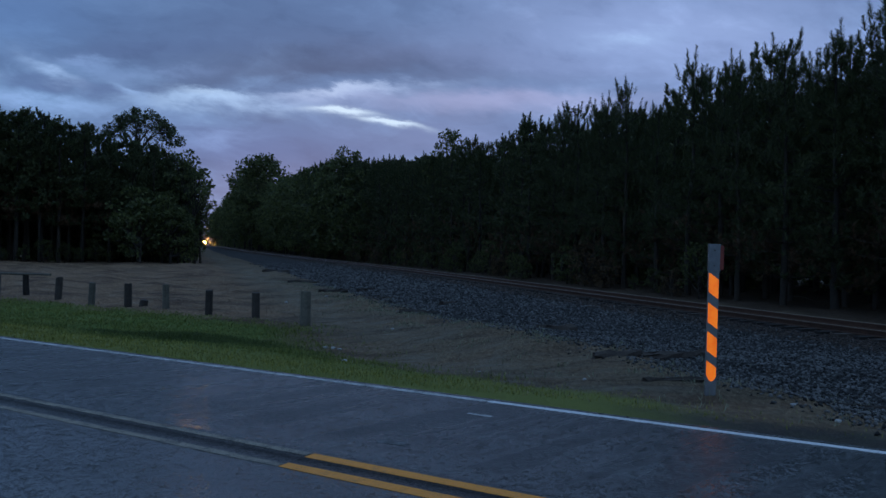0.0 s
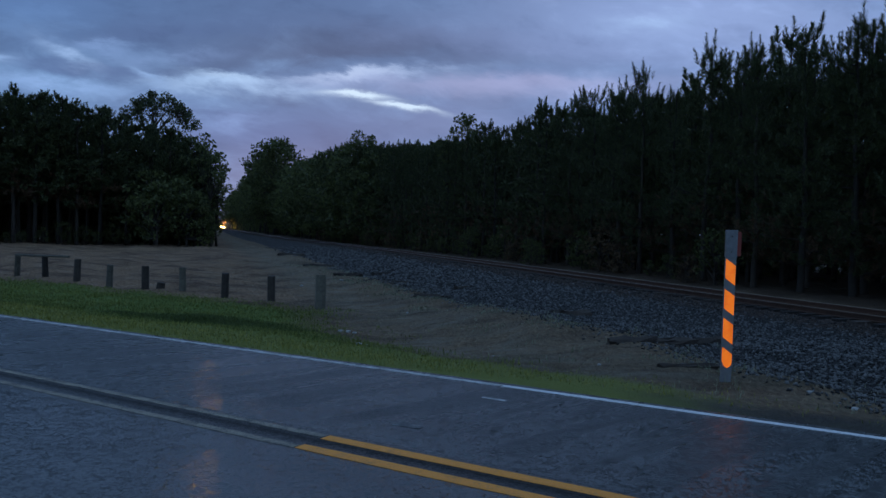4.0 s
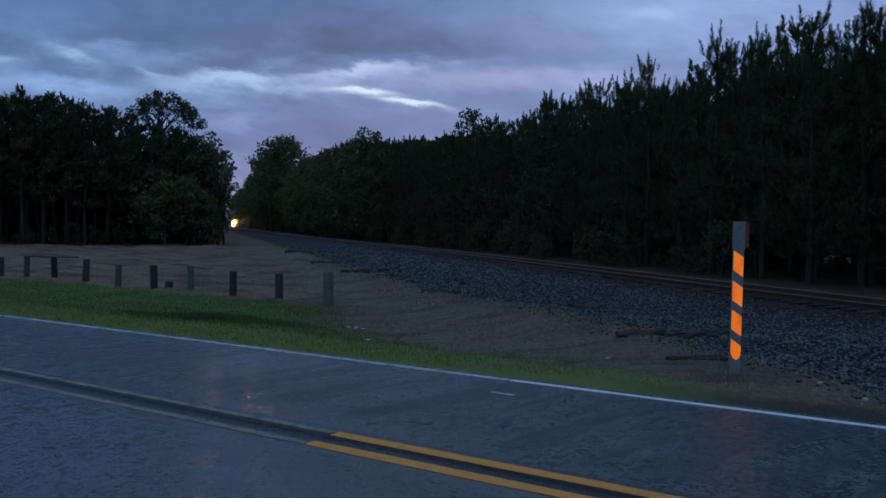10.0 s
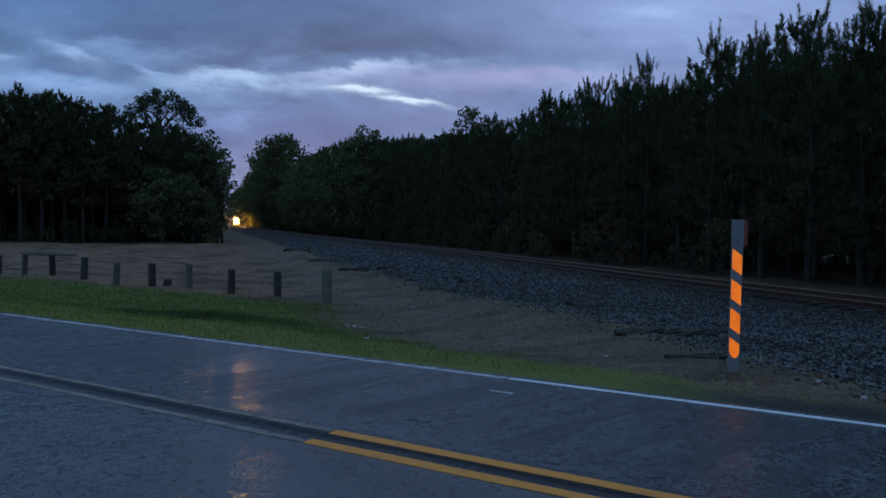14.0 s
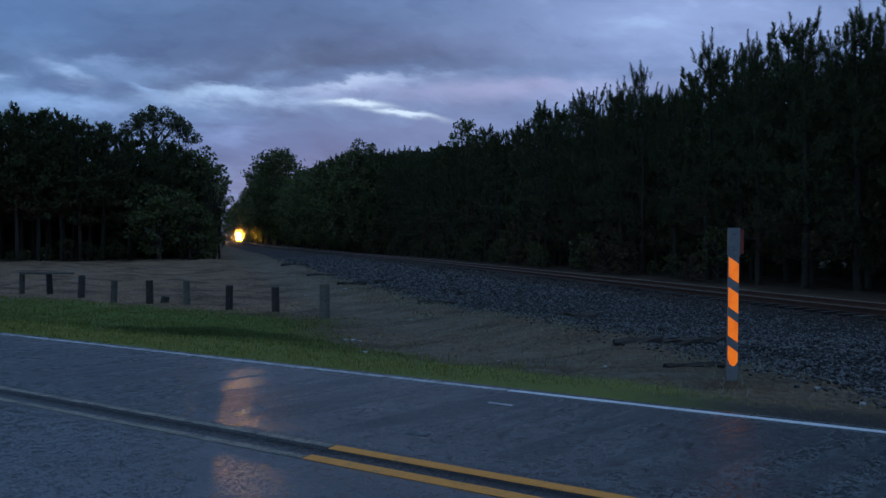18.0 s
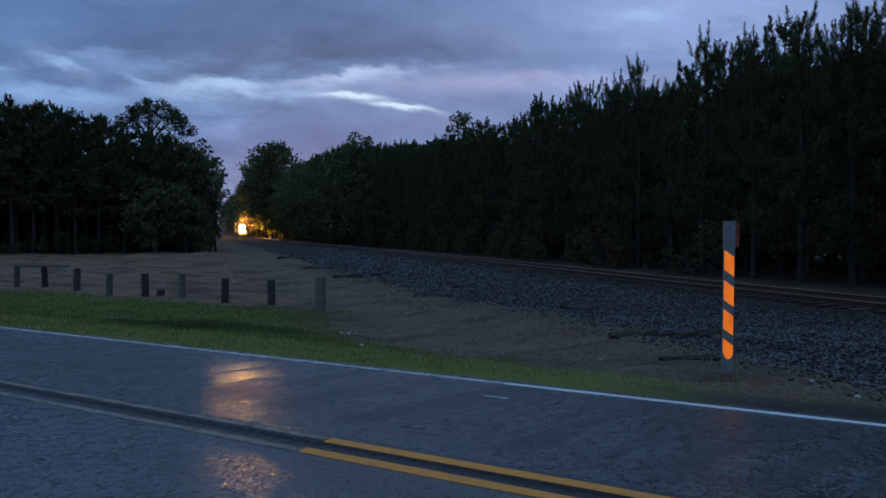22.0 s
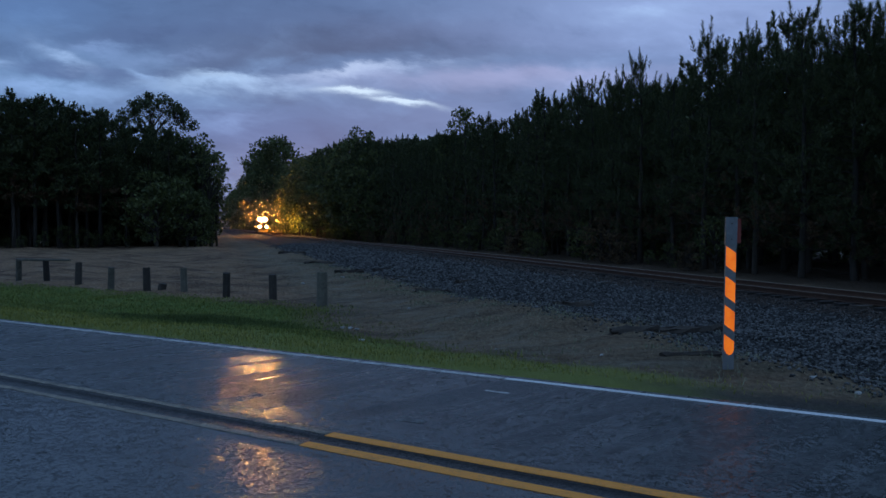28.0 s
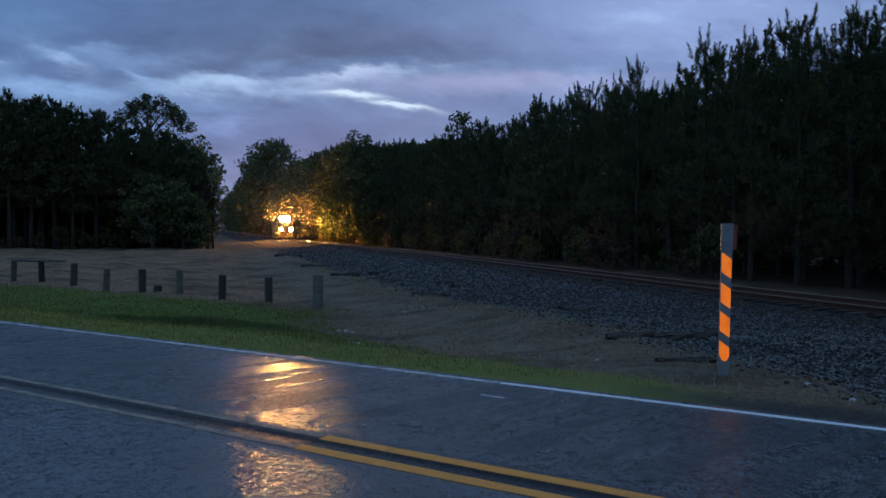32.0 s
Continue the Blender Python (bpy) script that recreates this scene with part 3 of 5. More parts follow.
def ground_z(x, y):
    x, y = np.asarray(x, float), np.asarray(y, float)
    v, l = across(x, y), lat(x, y)
    s = (x - TRACK_X) * TRACK[0] + y * TRACK[1]
    # verge falls from the tarmac into a shallow ditch, and the field lies low
    low = -0.5 * step(8.3, 13.0, v) * step(-9.2, -13.0, l) - 0.35 * step(14, 22, v) * step(-13.0, -9.0, l)
    low = low - 0.5 * step(1.0, -6.0, v)
    low = low + swell(x, y) * step(8.1, 10.0, v) * (1 + 0.6 * step(-13, -9.5, l) * step(-7, -9.5, l))
    # old wheel ruts and hummocks in the rough field
    rough = step(15.5, 18.0, v) * step(-8.8, -10.0, l)
    ruts = 0.09 * np.sin(1.05 * l + 1.6 * np.sin(0.17 * s) + 0.6 * np.sin(0.41 * s)) ** 3 + 0.11 * np.abs(np.sin(0.55 * y + 0.9 * np.sin(0.31 * x))) * np.sin(0.33 * x + 0.21 * y)
    low = low + rough * (ruts + 0.05 * np.sin(1.7 * y + 1.2 * np.sin(0.8 * x)) * np.sin(0.9 * x + 0.5))
    # track bed
    top = rail_z(s) - 0.20
    a = np.abs(l)
    near_side = np.interp(-l, [0, 1.7, 4.2, 9.4], [0.0, -0.03, -0.18, -0.46])
    far_side = np.interp(l, [0, 1.7, 3.6], [0.0, -0.03, -0.55])
    bed = top + np.where(l < 0, near_side, far_side)
    w = np.where(l < 0, step(9.8, 8.2, a), step(4.6, 3.2, a))
    z = low * (1 - w) + np.maximum(bed, low - 0.1) * w
    # far side of the track lies low, under the woods
    z = np.where(l > 0, np.maximum(bed, -0.5 + 0.0 * l) * step(4.6, 3.2, a) + (-0.42 + rail_z(s) * 0.8 + swell(x, y)) * (1 - step(4.6, 3.2, a)), z)
    far_rise = rail_z(s) - 0.2
    z = z + np.where(l <= 0, step(160, 400, s) * np.maximum(far_rise - z, 0) * (1 - w), 0)
    # under and beside the road
    on_road = step(8.45, 8.05, v) * step(0.9, 1.4, v)
    return z * (1 - on_road) - 0.06 * on_road


def spaced(lo, hi, fine_lo, fine_hi, d, grow):
    mid = list(np.arange(fine_lo, fine_hi + 1e-6, d))
    up, w = [], d
    p = fine_hi
    while p < hi:
        w *= grow
        p += w
        up.append(min(p, hi))
    dn, w, p = [], d, fine_lo
    while p > lo:
        w *= grow
        p -= w
        dn.append(max(p, lo))
    return np.array(dn[::-1] + mid + up)


def build_land():
    xs, ys = spaced(-2600, 2600, -26, 20, 0.25, 1.12), spaced(-1200, 4200, 4, 46, 0.25, 1.10)
    X, Y = np.meshgrid(xs, ys)
    Z = ground_z(X, Y)
    nx, ny = len(xs), len(ys)
    i, j = np.meshgrid(np.arange(ny - 1), np.arange(nx - 1), indexing="ij")
    q = np.stack([i * nx + j, i * nx + j + 1, (i + 1) * nx + j + 1, (i + 1) * nx + j], -1).reshape(-1, 4)
    me = mesh_of("ground", np.stack([X, Y, Z], -1).reshape(-1, 3), q, GROUND, smooth=True)
    tagged(new("ground", me), "dry brown field, green verge and grey ballast bed", "ground", kind="structure")


build_land()


def strip(name, u0, u1, v0, v1, z, mat, thick=0.004, parent=None, wavy=0.0, pieces=1):
    """A flat band on the road, u along it and v across it."""
    bm = bmesh.new()
    n = max(1, int(pieces))
    rows = []
    for i in range(n + 1):
        u = u0 + (u1 - u0) * i / n
        w = wavy * (noise.noise((u * 2.7, v0, 0)))
        w2 = wavy * (noise.noise((u * 2.7, v1, 5)))
        rows.append([bm.verts.new(road_point(u, v0 + w, z)), bm.verts.new(road_point(u, v1 + w2, z)),
                     bm.verts.new(road_point(u, v1 + w2, z - thick)), bm.verts.new(road_point(u, v0 + w, z - thick))])
    for a, b in zip(rows, rows[1:]):
        for k in range(4):
            bm.faces.new((a[k], a[(k + 1) % 4], b[(k + 1) % 4], b[k]))
    bm.faces.new(rows[0][::-1]), bm.faces.new(rows[-1])
    bmesh.ops.recalc_face_normals(bm, faces=bm.faces)
    me = bpy.data.meshes.new(name)
    bm.to_mesh(me)
    bm.free()
    me.materials.append(mat)
    ob = new(name, me)
    ob.parent = parent
    return ob


EDGE_V, MID_V = 7.86, 4.79


def build_road():
    road = strip("road", -260, 60, 1.4, EDGE_V + 0.16, 0.0, ASPHALT, 0.22, wavy=0.05, pieces=640)
    tagged(road, "wet dark asphalt two-lane road with faded markings", "road", kind="structure")
    for name, u0, u1, v0, v1, mat, lab in (
            ("edge_line", -3.76, 40, EDGE_V - 0.045, EDGE_V + 0.045, WHITE, "fresh white edge line"),
            ("edge_line", -120, -3.78, EDGE_V - 0.05, EDGE_V + 0.05, WHITE_WORN, "faded white edge line"),
            ("centre_line", -4.02, 40, MID_V + 0.10, MID_V + 0.225, YELLOW, "fresh yellow centre line"),
            ("centre_line", -4.02, 40, MID_V - 0.225, MID_V - 0.10, YELLOW, "fresh yellow centre line"),
            ("centre_line", -120, -4.04, MID_V + 0.14, MID_V + 0.225, YELLOW_WORN, "worn centre line"),
            ("centre_line", -120, -4.04, MID_V - 0.225, MID_V - 0.14, YELLOW_WORN, "worn centre line"),
            ("edge_line", -120, 40, 1.62, 1.73, WHITE_WORN, "faded white edge line")):
        ob = strip(name, u0, u1, v0, v1, 0.0045, mat, 0.004, road, wavy=0.012, pieces=int((u1 - u0) * 3))
        ob["label"] = lab


build_road()

# ---- railway ----


def build_track():
    track = tagged(new("railway_track"), "single railway track with rusty rails on tarred sleepers", "track", kind="structure")
    section = [(-0.07, 0), (0.07, 0), (0.07, 0.012), (0.012, 0.03), (0.012, 0.115), (0.036, 0.13), (0.036, 0.144), (0.023, 0.158), (-0.023, 0.158), (-0.036, 0.144), (-0.036, 0.13),
               (-0.012, 0.115), (-0.012, 0.03), (-0.07, 0.012)]
    ss = np.concatenate([np.arange(-40, 60, 3.0), np.arange(60, 900, 12.0)])
    for side in (-0.7535, 0.7535):
        v, f, mats = [], [], []
        for s in ss:
            for (a, h) in section:
                v.append(track_point(s, side + a, rail_z(s) - 0.158 + h))
        k = len(section)
        for i in range(len(ss) - 1):
            for j in range(k):
                f.append((i * k + j, i * k + (j + 1) % k, (i + 1) * k + (j + 1) % k, (i + 1) * k + j))
                mats.append(1 if j in (6, 7, 8) else 0)
        me = mesh_of("rail", v, f, RUST, RAILTOP)
        me.polygons.foreach_set("material_index", mats)
        bm = bmesh.new()
        bm.from_mesh(me)
        bmesh.ops.recalc_face_normals(bm, faces=bm.faces)
        bm.to_mesh(me)
        bm.free()
        under("rail", me, track, "rusty steel rail with a worn bright top")
    return track


RAILWAY = build_track()

# ---- marker post ----


def u_channel(bm, w, d, t, h, m):
    """An upright channel that is open to the back."""
    prof = [(-w / 2, d), (-w / 2, 0), (w / 2, 0), (w / 2, d), (w / 2 - t, d), (w / 2 - t, t), (-w / 2 + t, t), (-w / 2 + t, d)]
    lo = [bm.verts.new(m @ Vector((x, y, 0))) for x, y in prof]
    hi = [bm.verts.new(m @ Vector((x, y, h))) for x, y in prof]
    n = len(prof)
    for i in range(n):
        bm.faces.new((lo[i], lo[(i + 1) % n], hi[(i + 1) % n], hi[i]))
    for a, b, c, d2 in ((0, 1, 6, 7), (1, 2, 5, 6), (2, 3, 4, 5)):
        bm.faces.new((hi[a], hi[b], hi[c], hi[d2]))
        bm.faces.new((lo[d2], lo[c], lo[b], lo[a]))
    bmesh.ops.recalc_face_normals(bm, faces=bm.faces)
    return bm


def marker_post(x, y):
    post = tagged(new("marker_post"), "grey roadside marker post with slanted orange reflective bands", "marker post")
    z = float(ground_z(x, y))
    post.matrix_basis = pose(x, y, z - 0.08, 0, 0.6, -10)
    H, W, D = 1.93, 0.124, 0.055
    part("shaft", u_channel(bmesh.new(), W, D, 0.008, H, pose(0, 0, 0)), SHAFT, post)
    # bands run down to the right across the front face
    slant = 0.085
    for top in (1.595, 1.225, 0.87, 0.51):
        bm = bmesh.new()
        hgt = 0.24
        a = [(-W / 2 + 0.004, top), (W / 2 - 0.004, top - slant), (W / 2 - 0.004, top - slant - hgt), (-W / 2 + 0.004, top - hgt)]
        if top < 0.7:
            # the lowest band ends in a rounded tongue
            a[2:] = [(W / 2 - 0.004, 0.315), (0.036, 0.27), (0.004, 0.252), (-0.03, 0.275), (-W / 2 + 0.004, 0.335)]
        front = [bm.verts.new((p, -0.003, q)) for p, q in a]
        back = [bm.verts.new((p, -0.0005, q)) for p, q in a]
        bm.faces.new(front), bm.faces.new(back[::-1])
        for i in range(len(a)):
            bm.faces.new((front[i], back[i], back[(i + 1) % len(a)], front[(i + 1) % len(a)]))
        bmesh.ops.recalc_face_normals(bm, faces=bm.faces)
        part("band", bm, ORANGE, post, "slanted orange reflective band with an added glow")
    cap = part("top_plate", u_channel(bmesh.new(), 0.138, 0.07, 0.006, 0.335, pose(0, -0.008, H - 0.315)), GALV, post, "bare metal sleeve")
    bm = bmesh.new()
    box(bm, 0.045, 0.09, 0.30, pose(0.088, 0.035, H - 0.30), 0.006)
    part("reflector", bm, RED, post, "faded red side reflector")
    for dz in (-0.06, -0.25):
        part("bolt", rod(bmesh.new(), (0, -0.022, H + dz), (0, -0.008, H + dz), 0.009), STEEL, cap)
    return post


marker_post(3.53, 9.13)

# ---- fence posts ----


def fence_post_mesh(h, w, seed, mat):
    rng = random.Random(seed)
    bm = bmesh.new()
    rod(bm, (0, 0, -0.2), (0, 0, h), w * 0.54, w * 0.5, 9)
    for v in bm.verts:
        v.co.x += rng.uniform(-0.012, 0.012)
        v.co.y += rng.uniform(-0.012, 0.012)
        if v.co.z > 0:
            v.co.z += rng.uniform(-0.03, 0.02)
    bmesh.ops.bevel(bm, geom=[e for e in bm.edges if all(v.co.z > h * 0.5 for v in e.verts)], offset=0.012, segments=1, affect="EDGES")
    me = bpy.data.meshes.new("fence_post")
    bm.to_mesh(me)
    bm.free()
    me.materials.append(mat)
    return me


FENCE = [(-3.47, 21.6, 1.0, 0.30), (-5.31, 23.4, 0.82, 0.25), (-7.06, 24.4, 0.80, 0.23), (-8.81, 25.5, 0.82, 0.22), (-10.41, 26.3, 0.84, 0.26),
         (-12.09, 27.2, 0.84, 0.22), (-14.0, 28.7, 0.86, 0.25), (-15.9, 30.0, 0.84, 0.23), (-17.6, 31.0, 0.86, 0.22), (-19.4, 32.2, 0.85, 0.24),
         (-21.2, 33.3, 0.84, 0.23), (-23.0, 34.5, 0.85, 0.23)]
DARK_POSTS = (1, 2, 4, 6, 7, 9, 11)
for i, (x, y, h, w) in enumerate(FENCE):
    dark = i in DARK_POSTS
    p = new("fence_post", fence_post_mesh(h, w, i, TIMBER_DARK if dark else TIMBER))
    p.matrix_basis = pose(x, y, float(ground_z(x, y)), random.uniform(-2, 2), random.uniform(-2, 2), random.uniform(0, 360))
    kind_of = "thick weathered round timber corner post" if i == 0 else "short dark tarred round timber fence post" if dark else "short grey weathered round timber fence post"
    tagged(p, kind_of, "fence post", "fence posts beside the field")
stump = new("post_stump", fence_post_mesh(0.22, 0.26, 40, TIMBER_DARK))
stump.matrix_basis = pose(-9.75, 25.95, float(ground_z(-9.75, 25.95)), 3, 8, 20)
tagged(stump, "rotten dark stump of a broken fence post", "post stump")

# ---- trees ----


def needles(rng, base, axis, length, count, size, width, hug, taper=0.0):
    """Triangles that stand like a bottle brush round each shoot. base, axis: (n, 3); length: (n,)."""
    n = len(base)
    t = rng.uniform(0.0, 1.0, (n, count))
    b = base[:, None] + axis[:, None] * (length[:, None] * t)[..., None]
    r = rng.normal(size=(n, count, 3))
    r -= (r * axis[:, None]).sum(-1, keepdims=True) * axis[:, None]
    r /= np.linalg.norm(r, axis=-1, keepdims=True) + 1e-9
    tip = b + (r * (1 - hug) + axis[:, None] * hug) * (size * (1 - taper * t) * rng.uniform(0.7, 1.2, (n, count)))[..., None]
    w = rng.normal(size=(n, count, 3))
    d = tip - b
    w -= (w * d).sum(-1, keepdims=True) * d / ((d * d).sum(-1, keepdims=True) + 1e-9)
    w /= np.linalg.norm(w, axis=-1, keepdims=True) + 1e-9
    w *= width / 2
    v = np.stack([b - w, b + w, tip], 2).reshape(-1, 3)
    return v, np.arange(len(v)).reshape(-1, 3)


def pine(seed, H, base, rad, whorl, per_m, count, size, width, candle, lean=0.0):
    """A pine: trunk with limbs, and a crown of needle shoots with upright tips."""
    rng = np.random.default_rng(seed)
    tree = new("pine_tree")
    wood = Soup()
    hs = np.linspace(-0.3, H * 0.97, 10)
    sway = np.cumsum(rng.normal(0, 0.05, (10, 2)), 0)
    line = np.column_stack([sway + np.outer(np.maximum(hs, 0) / H, [lean, 0]), hs])
    rad0 = 0.011 * H + 0.02
    wood.add(*tube_arrays(line, rad0 * (1 - 0.93 * np.clip(hs / H, 0, 1)) + 0.01, 7))

    def at(z):
        return np.array([np.interp(z, hs, line[:, 0]), np.interp(z, hs, line[:, 1]), z])
    B, A, L, TB, TA, TL = [], [], [], [], [], []
    # dead snags under the crown
    for z in np.arange(base * 0.35, base, 0.55):
        a = rng.uniform(0, 6.28)
        l = rng.uniform(0.5, 1.6)
        p = at(z)
        wood.add(*tube_arrays([p, p + [np.cos(a) * l * 0.5, np.sin(a) * l * 0.5, 0.05 * l], p + [np.cos(a) * l, np.sin(a) * l, -0.1 * l]], [0.022, 0.014, 0.005], 3))
    z = base
    while z < H * 0.96:
        f = (z - base) / (H - base)
        for k in range(rng.integers(4, 6)):
            a = rng.uniform(0, 6.28)
            l = rad * min(0.75 + 1.2 * f, 1.0) * (1 - f) ** 0.75 * rng.uniform(0.6, 1.15) + 0.28
            up = rng.uniform(0.05, 0.3) + 0.45 * f
            p = at(z)
            d = np.array([np.cos(a), np.sin(a), 0])
            t = np.array([0, 0.35, 0.7, 1.0])
            pts = p + np.outer(t * l, d) + np.outer(t ** 1.8 * l * up, [0, 0, 1])
            wood.add(*tube_arrays(pts, [0.035 * (1 - 0.6 * f), 0.025 * (1 - 0.5 * f), 0.015, 0.006], 3))
            m = max(3, int(l * per_m))
            tt = rng.uniform(0.12, 0.85 if f > 0.5 else 1.0, m)
            q = p + np.outer(tt * l, d) + np.outer(tt ** 1.8 * l * up, [0, 0, 1]) + rng.normal(0, 0.07 + 0.07 * l, (m, 3)) * [1, 1, 0.6]
            ax = d * rng.uniform(0.0, 0.7, (m, 1)) + rng.normal(0, 0.2, (m, 3)) + np.array([0, 0, 1]) * (rng.uniform(0.4, 1.1, (m, 1)) + 0.7 * f)
            B.append(q), A.append(ax), L.append(rng.uniform(0.25, 0.6, m))
            if f > 0.5 and k % 2 == 0:
                TB.append(pts[-1:] - [0, 0, 0.1]), TA.append(np.array([[d[0] * 0.2, d[1] * 0.2, 1.0]]) + rng.normal(0, 0.07, (1, 3))), TL.append(rng.uniform(0.6, 1.1, 1))
        z += whorl * rng.uniform(0.8, 1.25)
    # upright candles on the leader and on the upper limb tips
    m = 6
    q = at(H * 0.93) + np.column_stack([rng.normal(0, 0.40, m), rng.normal(0, 0.40, m), rng.uniform(-1.2, -0.2, m)])
    q[0] = at(H * 0.93)
    cl = rng.uniform(0.7, 1.2, m)
    cl[0] = 0.8
    TB.append(q), TA.append(np.column_stack([rng.normal(0, 0.09, m), rng.normal(0, 0.09, m), np.ones(m)])), TL.append(cl)
    B, A, L = np.concatenate(B), np.concatenate(A), np.concatenate(L)
    A /= np.linalg.norm(A, axis=1)[:, None]
    v, f = needles(rng, B, A, L, count, size, width, 0.5)
    TB, TA, TL = np.concatenate(TB), np.concatenate(TA), np.concatenate(TL)
    TA /= np.linalg.norm(TA, axis=1)[:, None]
    v2, f2 = needles(rng, TB, TA, TL, candle, size * 1.30, width * 0.85, 0.55, 0.60)
    # browned needles low in the crown, in whole sprays
    low = np.repeat((B[:, 2] < base + (H - base) * rng.uniform(0.02, 0.30, len(B))) & (np.sin(np.arctan2(B[:, 1], B[:, 0]) * 3 + seed) > 0.1), count)
    brown = np.concatenate([low, np.zeros(len(f2), bool)]).astype(np.int32)
    v, f = np.concatenate([v, v2]), np.concatenate([f, f2 + len(v)])
    under("trunk", wood.mesh("trunk", BARK, smooth=True), tree)
    me = mesh_of("crown", v, f, NEEDLE, NEEDLE_DRY)
    me.polygons.foreach_set("material_index", brown)
    under("crown", me, tree, "dense dark green needle crown")
    return tagged(tree, "slender dark green pine in a plantation row", "pine tree")


def leaf_clumps(rng, centres, radii, count, size):
    """Small leaf quads spread through loose clumps."""
    n = len(centres)
    d = rng.normal(size=(n, count, 3))
    d /= np.linalg.norm(d, axis=-1, keepdims=True)
    c = centres[:, None] + d * (radii[:, None] * rng.uniform(0.25, 1.0, (n, count)) ** 0.6)[..., None] * [1, 1, 0.75]
    c = c.reshape(-1, 3)
    u = rng.normal(size=c.shape)
    u /= np.linalg.norm(u, axis=1)[:, None]
    w = np.cross(u, rng.normal(size=c.shape))
    w /= np.linalg.norm(w, axis=1)[:, None]
    s = size * rng.uniform(0.6, 1.3, (len(c), 1))
    v = np.stack([c - u * s * 0.6, c + w * s * 0.35, c + u * s * 0.6, c - w * s * 0.35], 1).reshape(-1, 3)
    return v, np.arange(len(v)).reshape(-1, 4)


def broadleaf(seed, H, base, rad, clumps, count, size, mat=None, flat=0.0, name="broadleaf_tree", gap=0.0):
    """A broad tree: forked limbs with leaf clumps at their ends; flat: an umbrella crown."""
    rng = np.random.default_rng(seed)
    tree = new(name)
    wood = Soup()
    hs = np.linspace(-0.3, H * 0.62, 7)
    sway = np.cumsum(rng.normal(0, 0.012 * H, (7, 2)), 0)
    line = np.column_stack([sway, hs])
    r0 = 0.014 * H + 0.03
    wood.add(*tube_arrays(line, r0 * (1 - 0.7 * np.clip(hs / (H * 0.62), 0, 1)), 7))
    limbs = Soup()
    C, R, hubs = [], [], []
    if flat:
        # a few heavy limbs spread under the flat head
        hs = np.linspace(H * 0.5, H * 0.80, 4)
        wood.add(*tube_arrays(np.column_stack([np.full(4, line[-2][0]), np.full(4, line[-2][1]), hs]), np.linspace(r0 * 0.5, r0 * 0.2, 4), 6))
        for k in range(8):
            a = k * 0.785 + rng.uniform(-0.3, 0.3)
            r = rad * rng.uniform(0.35, 0.6)
            p = np.array([line[-2][0], line[-2][1], H * rng.uniform(0.60, 0.78)])
            hub = np.array([np.cos(a) * r, np.sin(a) * r, H * rng.uniform(0.82, 0.88)])
            limbs.add(*tube_arrays([p, p * 0.45 + hub * 0.55 + [0, 0, 0.03 * H * rng.uniform(-1, 1)], hub], [0.13, 0.09, 0.05], 5))
            hubs.append(hub)
    for k in range(clumps):
        f = rng.uniform(0, 1)
        a = rng.uniform(0, 6.28)
        if flat:
            r = rad * np.sqrt(rng.uniform(0.02, 1))
            z = H * (0.97 - 0.20 * (r / rad) ** 2) - H * flat * rng.uniform(0, 1) ** 2
        else:
            z = base + (H - base) * f
            r = rad * np.sqrt(max(0.0, 1 - abs(2 * f - 0.85) ** 2.2 / 1.45)) * np.sqrt(rng.uniform(0.15, 1))
        c = np.array([np.cos(a) * r, np.sin(a) * r, z])
        if flat:
            p = min(hubs, key=lambda h: np.linalg.norm(h - c))
            limbs.add(*tube_arrays([p, p * 0.5 + c * 0.5 + rng.normal(0, 0.2, 3), c], [0.04, 0.03, 0.012], 3))
        elif k % 2 == 0:
            i = min(6, 2 + int(5 * max(0, (z / H - 0.3)) / 0.8))
            p = line[i]
            mid = (p * 0.5 + c * 0.5) + [0, 0, 0.05 * H * rng.uniform(-1, 0.4)]
            limbs.add(*tube_arrays([p, mid, c - [0, 0, 0.1]], [0.05 + 0.003 * H, 0.035, 0.012], 3))
        C.append(c), R.append(rng.uniform(0.6, 1.15) * (rad * 0.30 if not flat else rad * 0.14))
    C, R = np.array(C), np.array(R)
    v, f = leaf_clumps(rng, C, R, count, size)
    under("trunk", wood.mesh("trunk", BARK, smooth=True), tree)
    tagged(under("branchwork", limbs.mesh("branchwork", BARK, smooth=True), tree), kind="stuff")
    under("crown", mesh_of("crown", v, f, mat or LEAF), tree, "uneven leafy crown")
    return tagged(tree, "broad leafy tree with an uneven dark crown", "tree")


def plant(proto, x, y, scale, spin, z=None, squash=1.0, label="", group=""):
    t = copy_thing(proto, pose(x, y, float(ground_z(x, y)) - 0.05 if z is None else z, 0, 0, spin))
    t.scale = (scale * squash, scale * squash, scale)
    tagged(t, label, "", group)
    return t


def drop_proto(t):
    for o in (*t.children_recursive, t):
        bpy.data.objects.remove(o)


def tris(f):
    return f if f.shape[1] == 3 else np.concatenate([f[:, [0, 1, 2]], f[:, [0, 2, 3]]])


def mesh_arrays(me):
    v = np.empty(len(me.vertices) * 3, np.float32)
    me.vertices.foreach_get("co", v)
    k = me.polygons[0].loop_total
    f = np.empty(len(me.loops), np.int32)
    me.loops.foreach_get("vertex_index", f)
    return v.reshape(-1, 3), tris(f.reshape(-1, k))


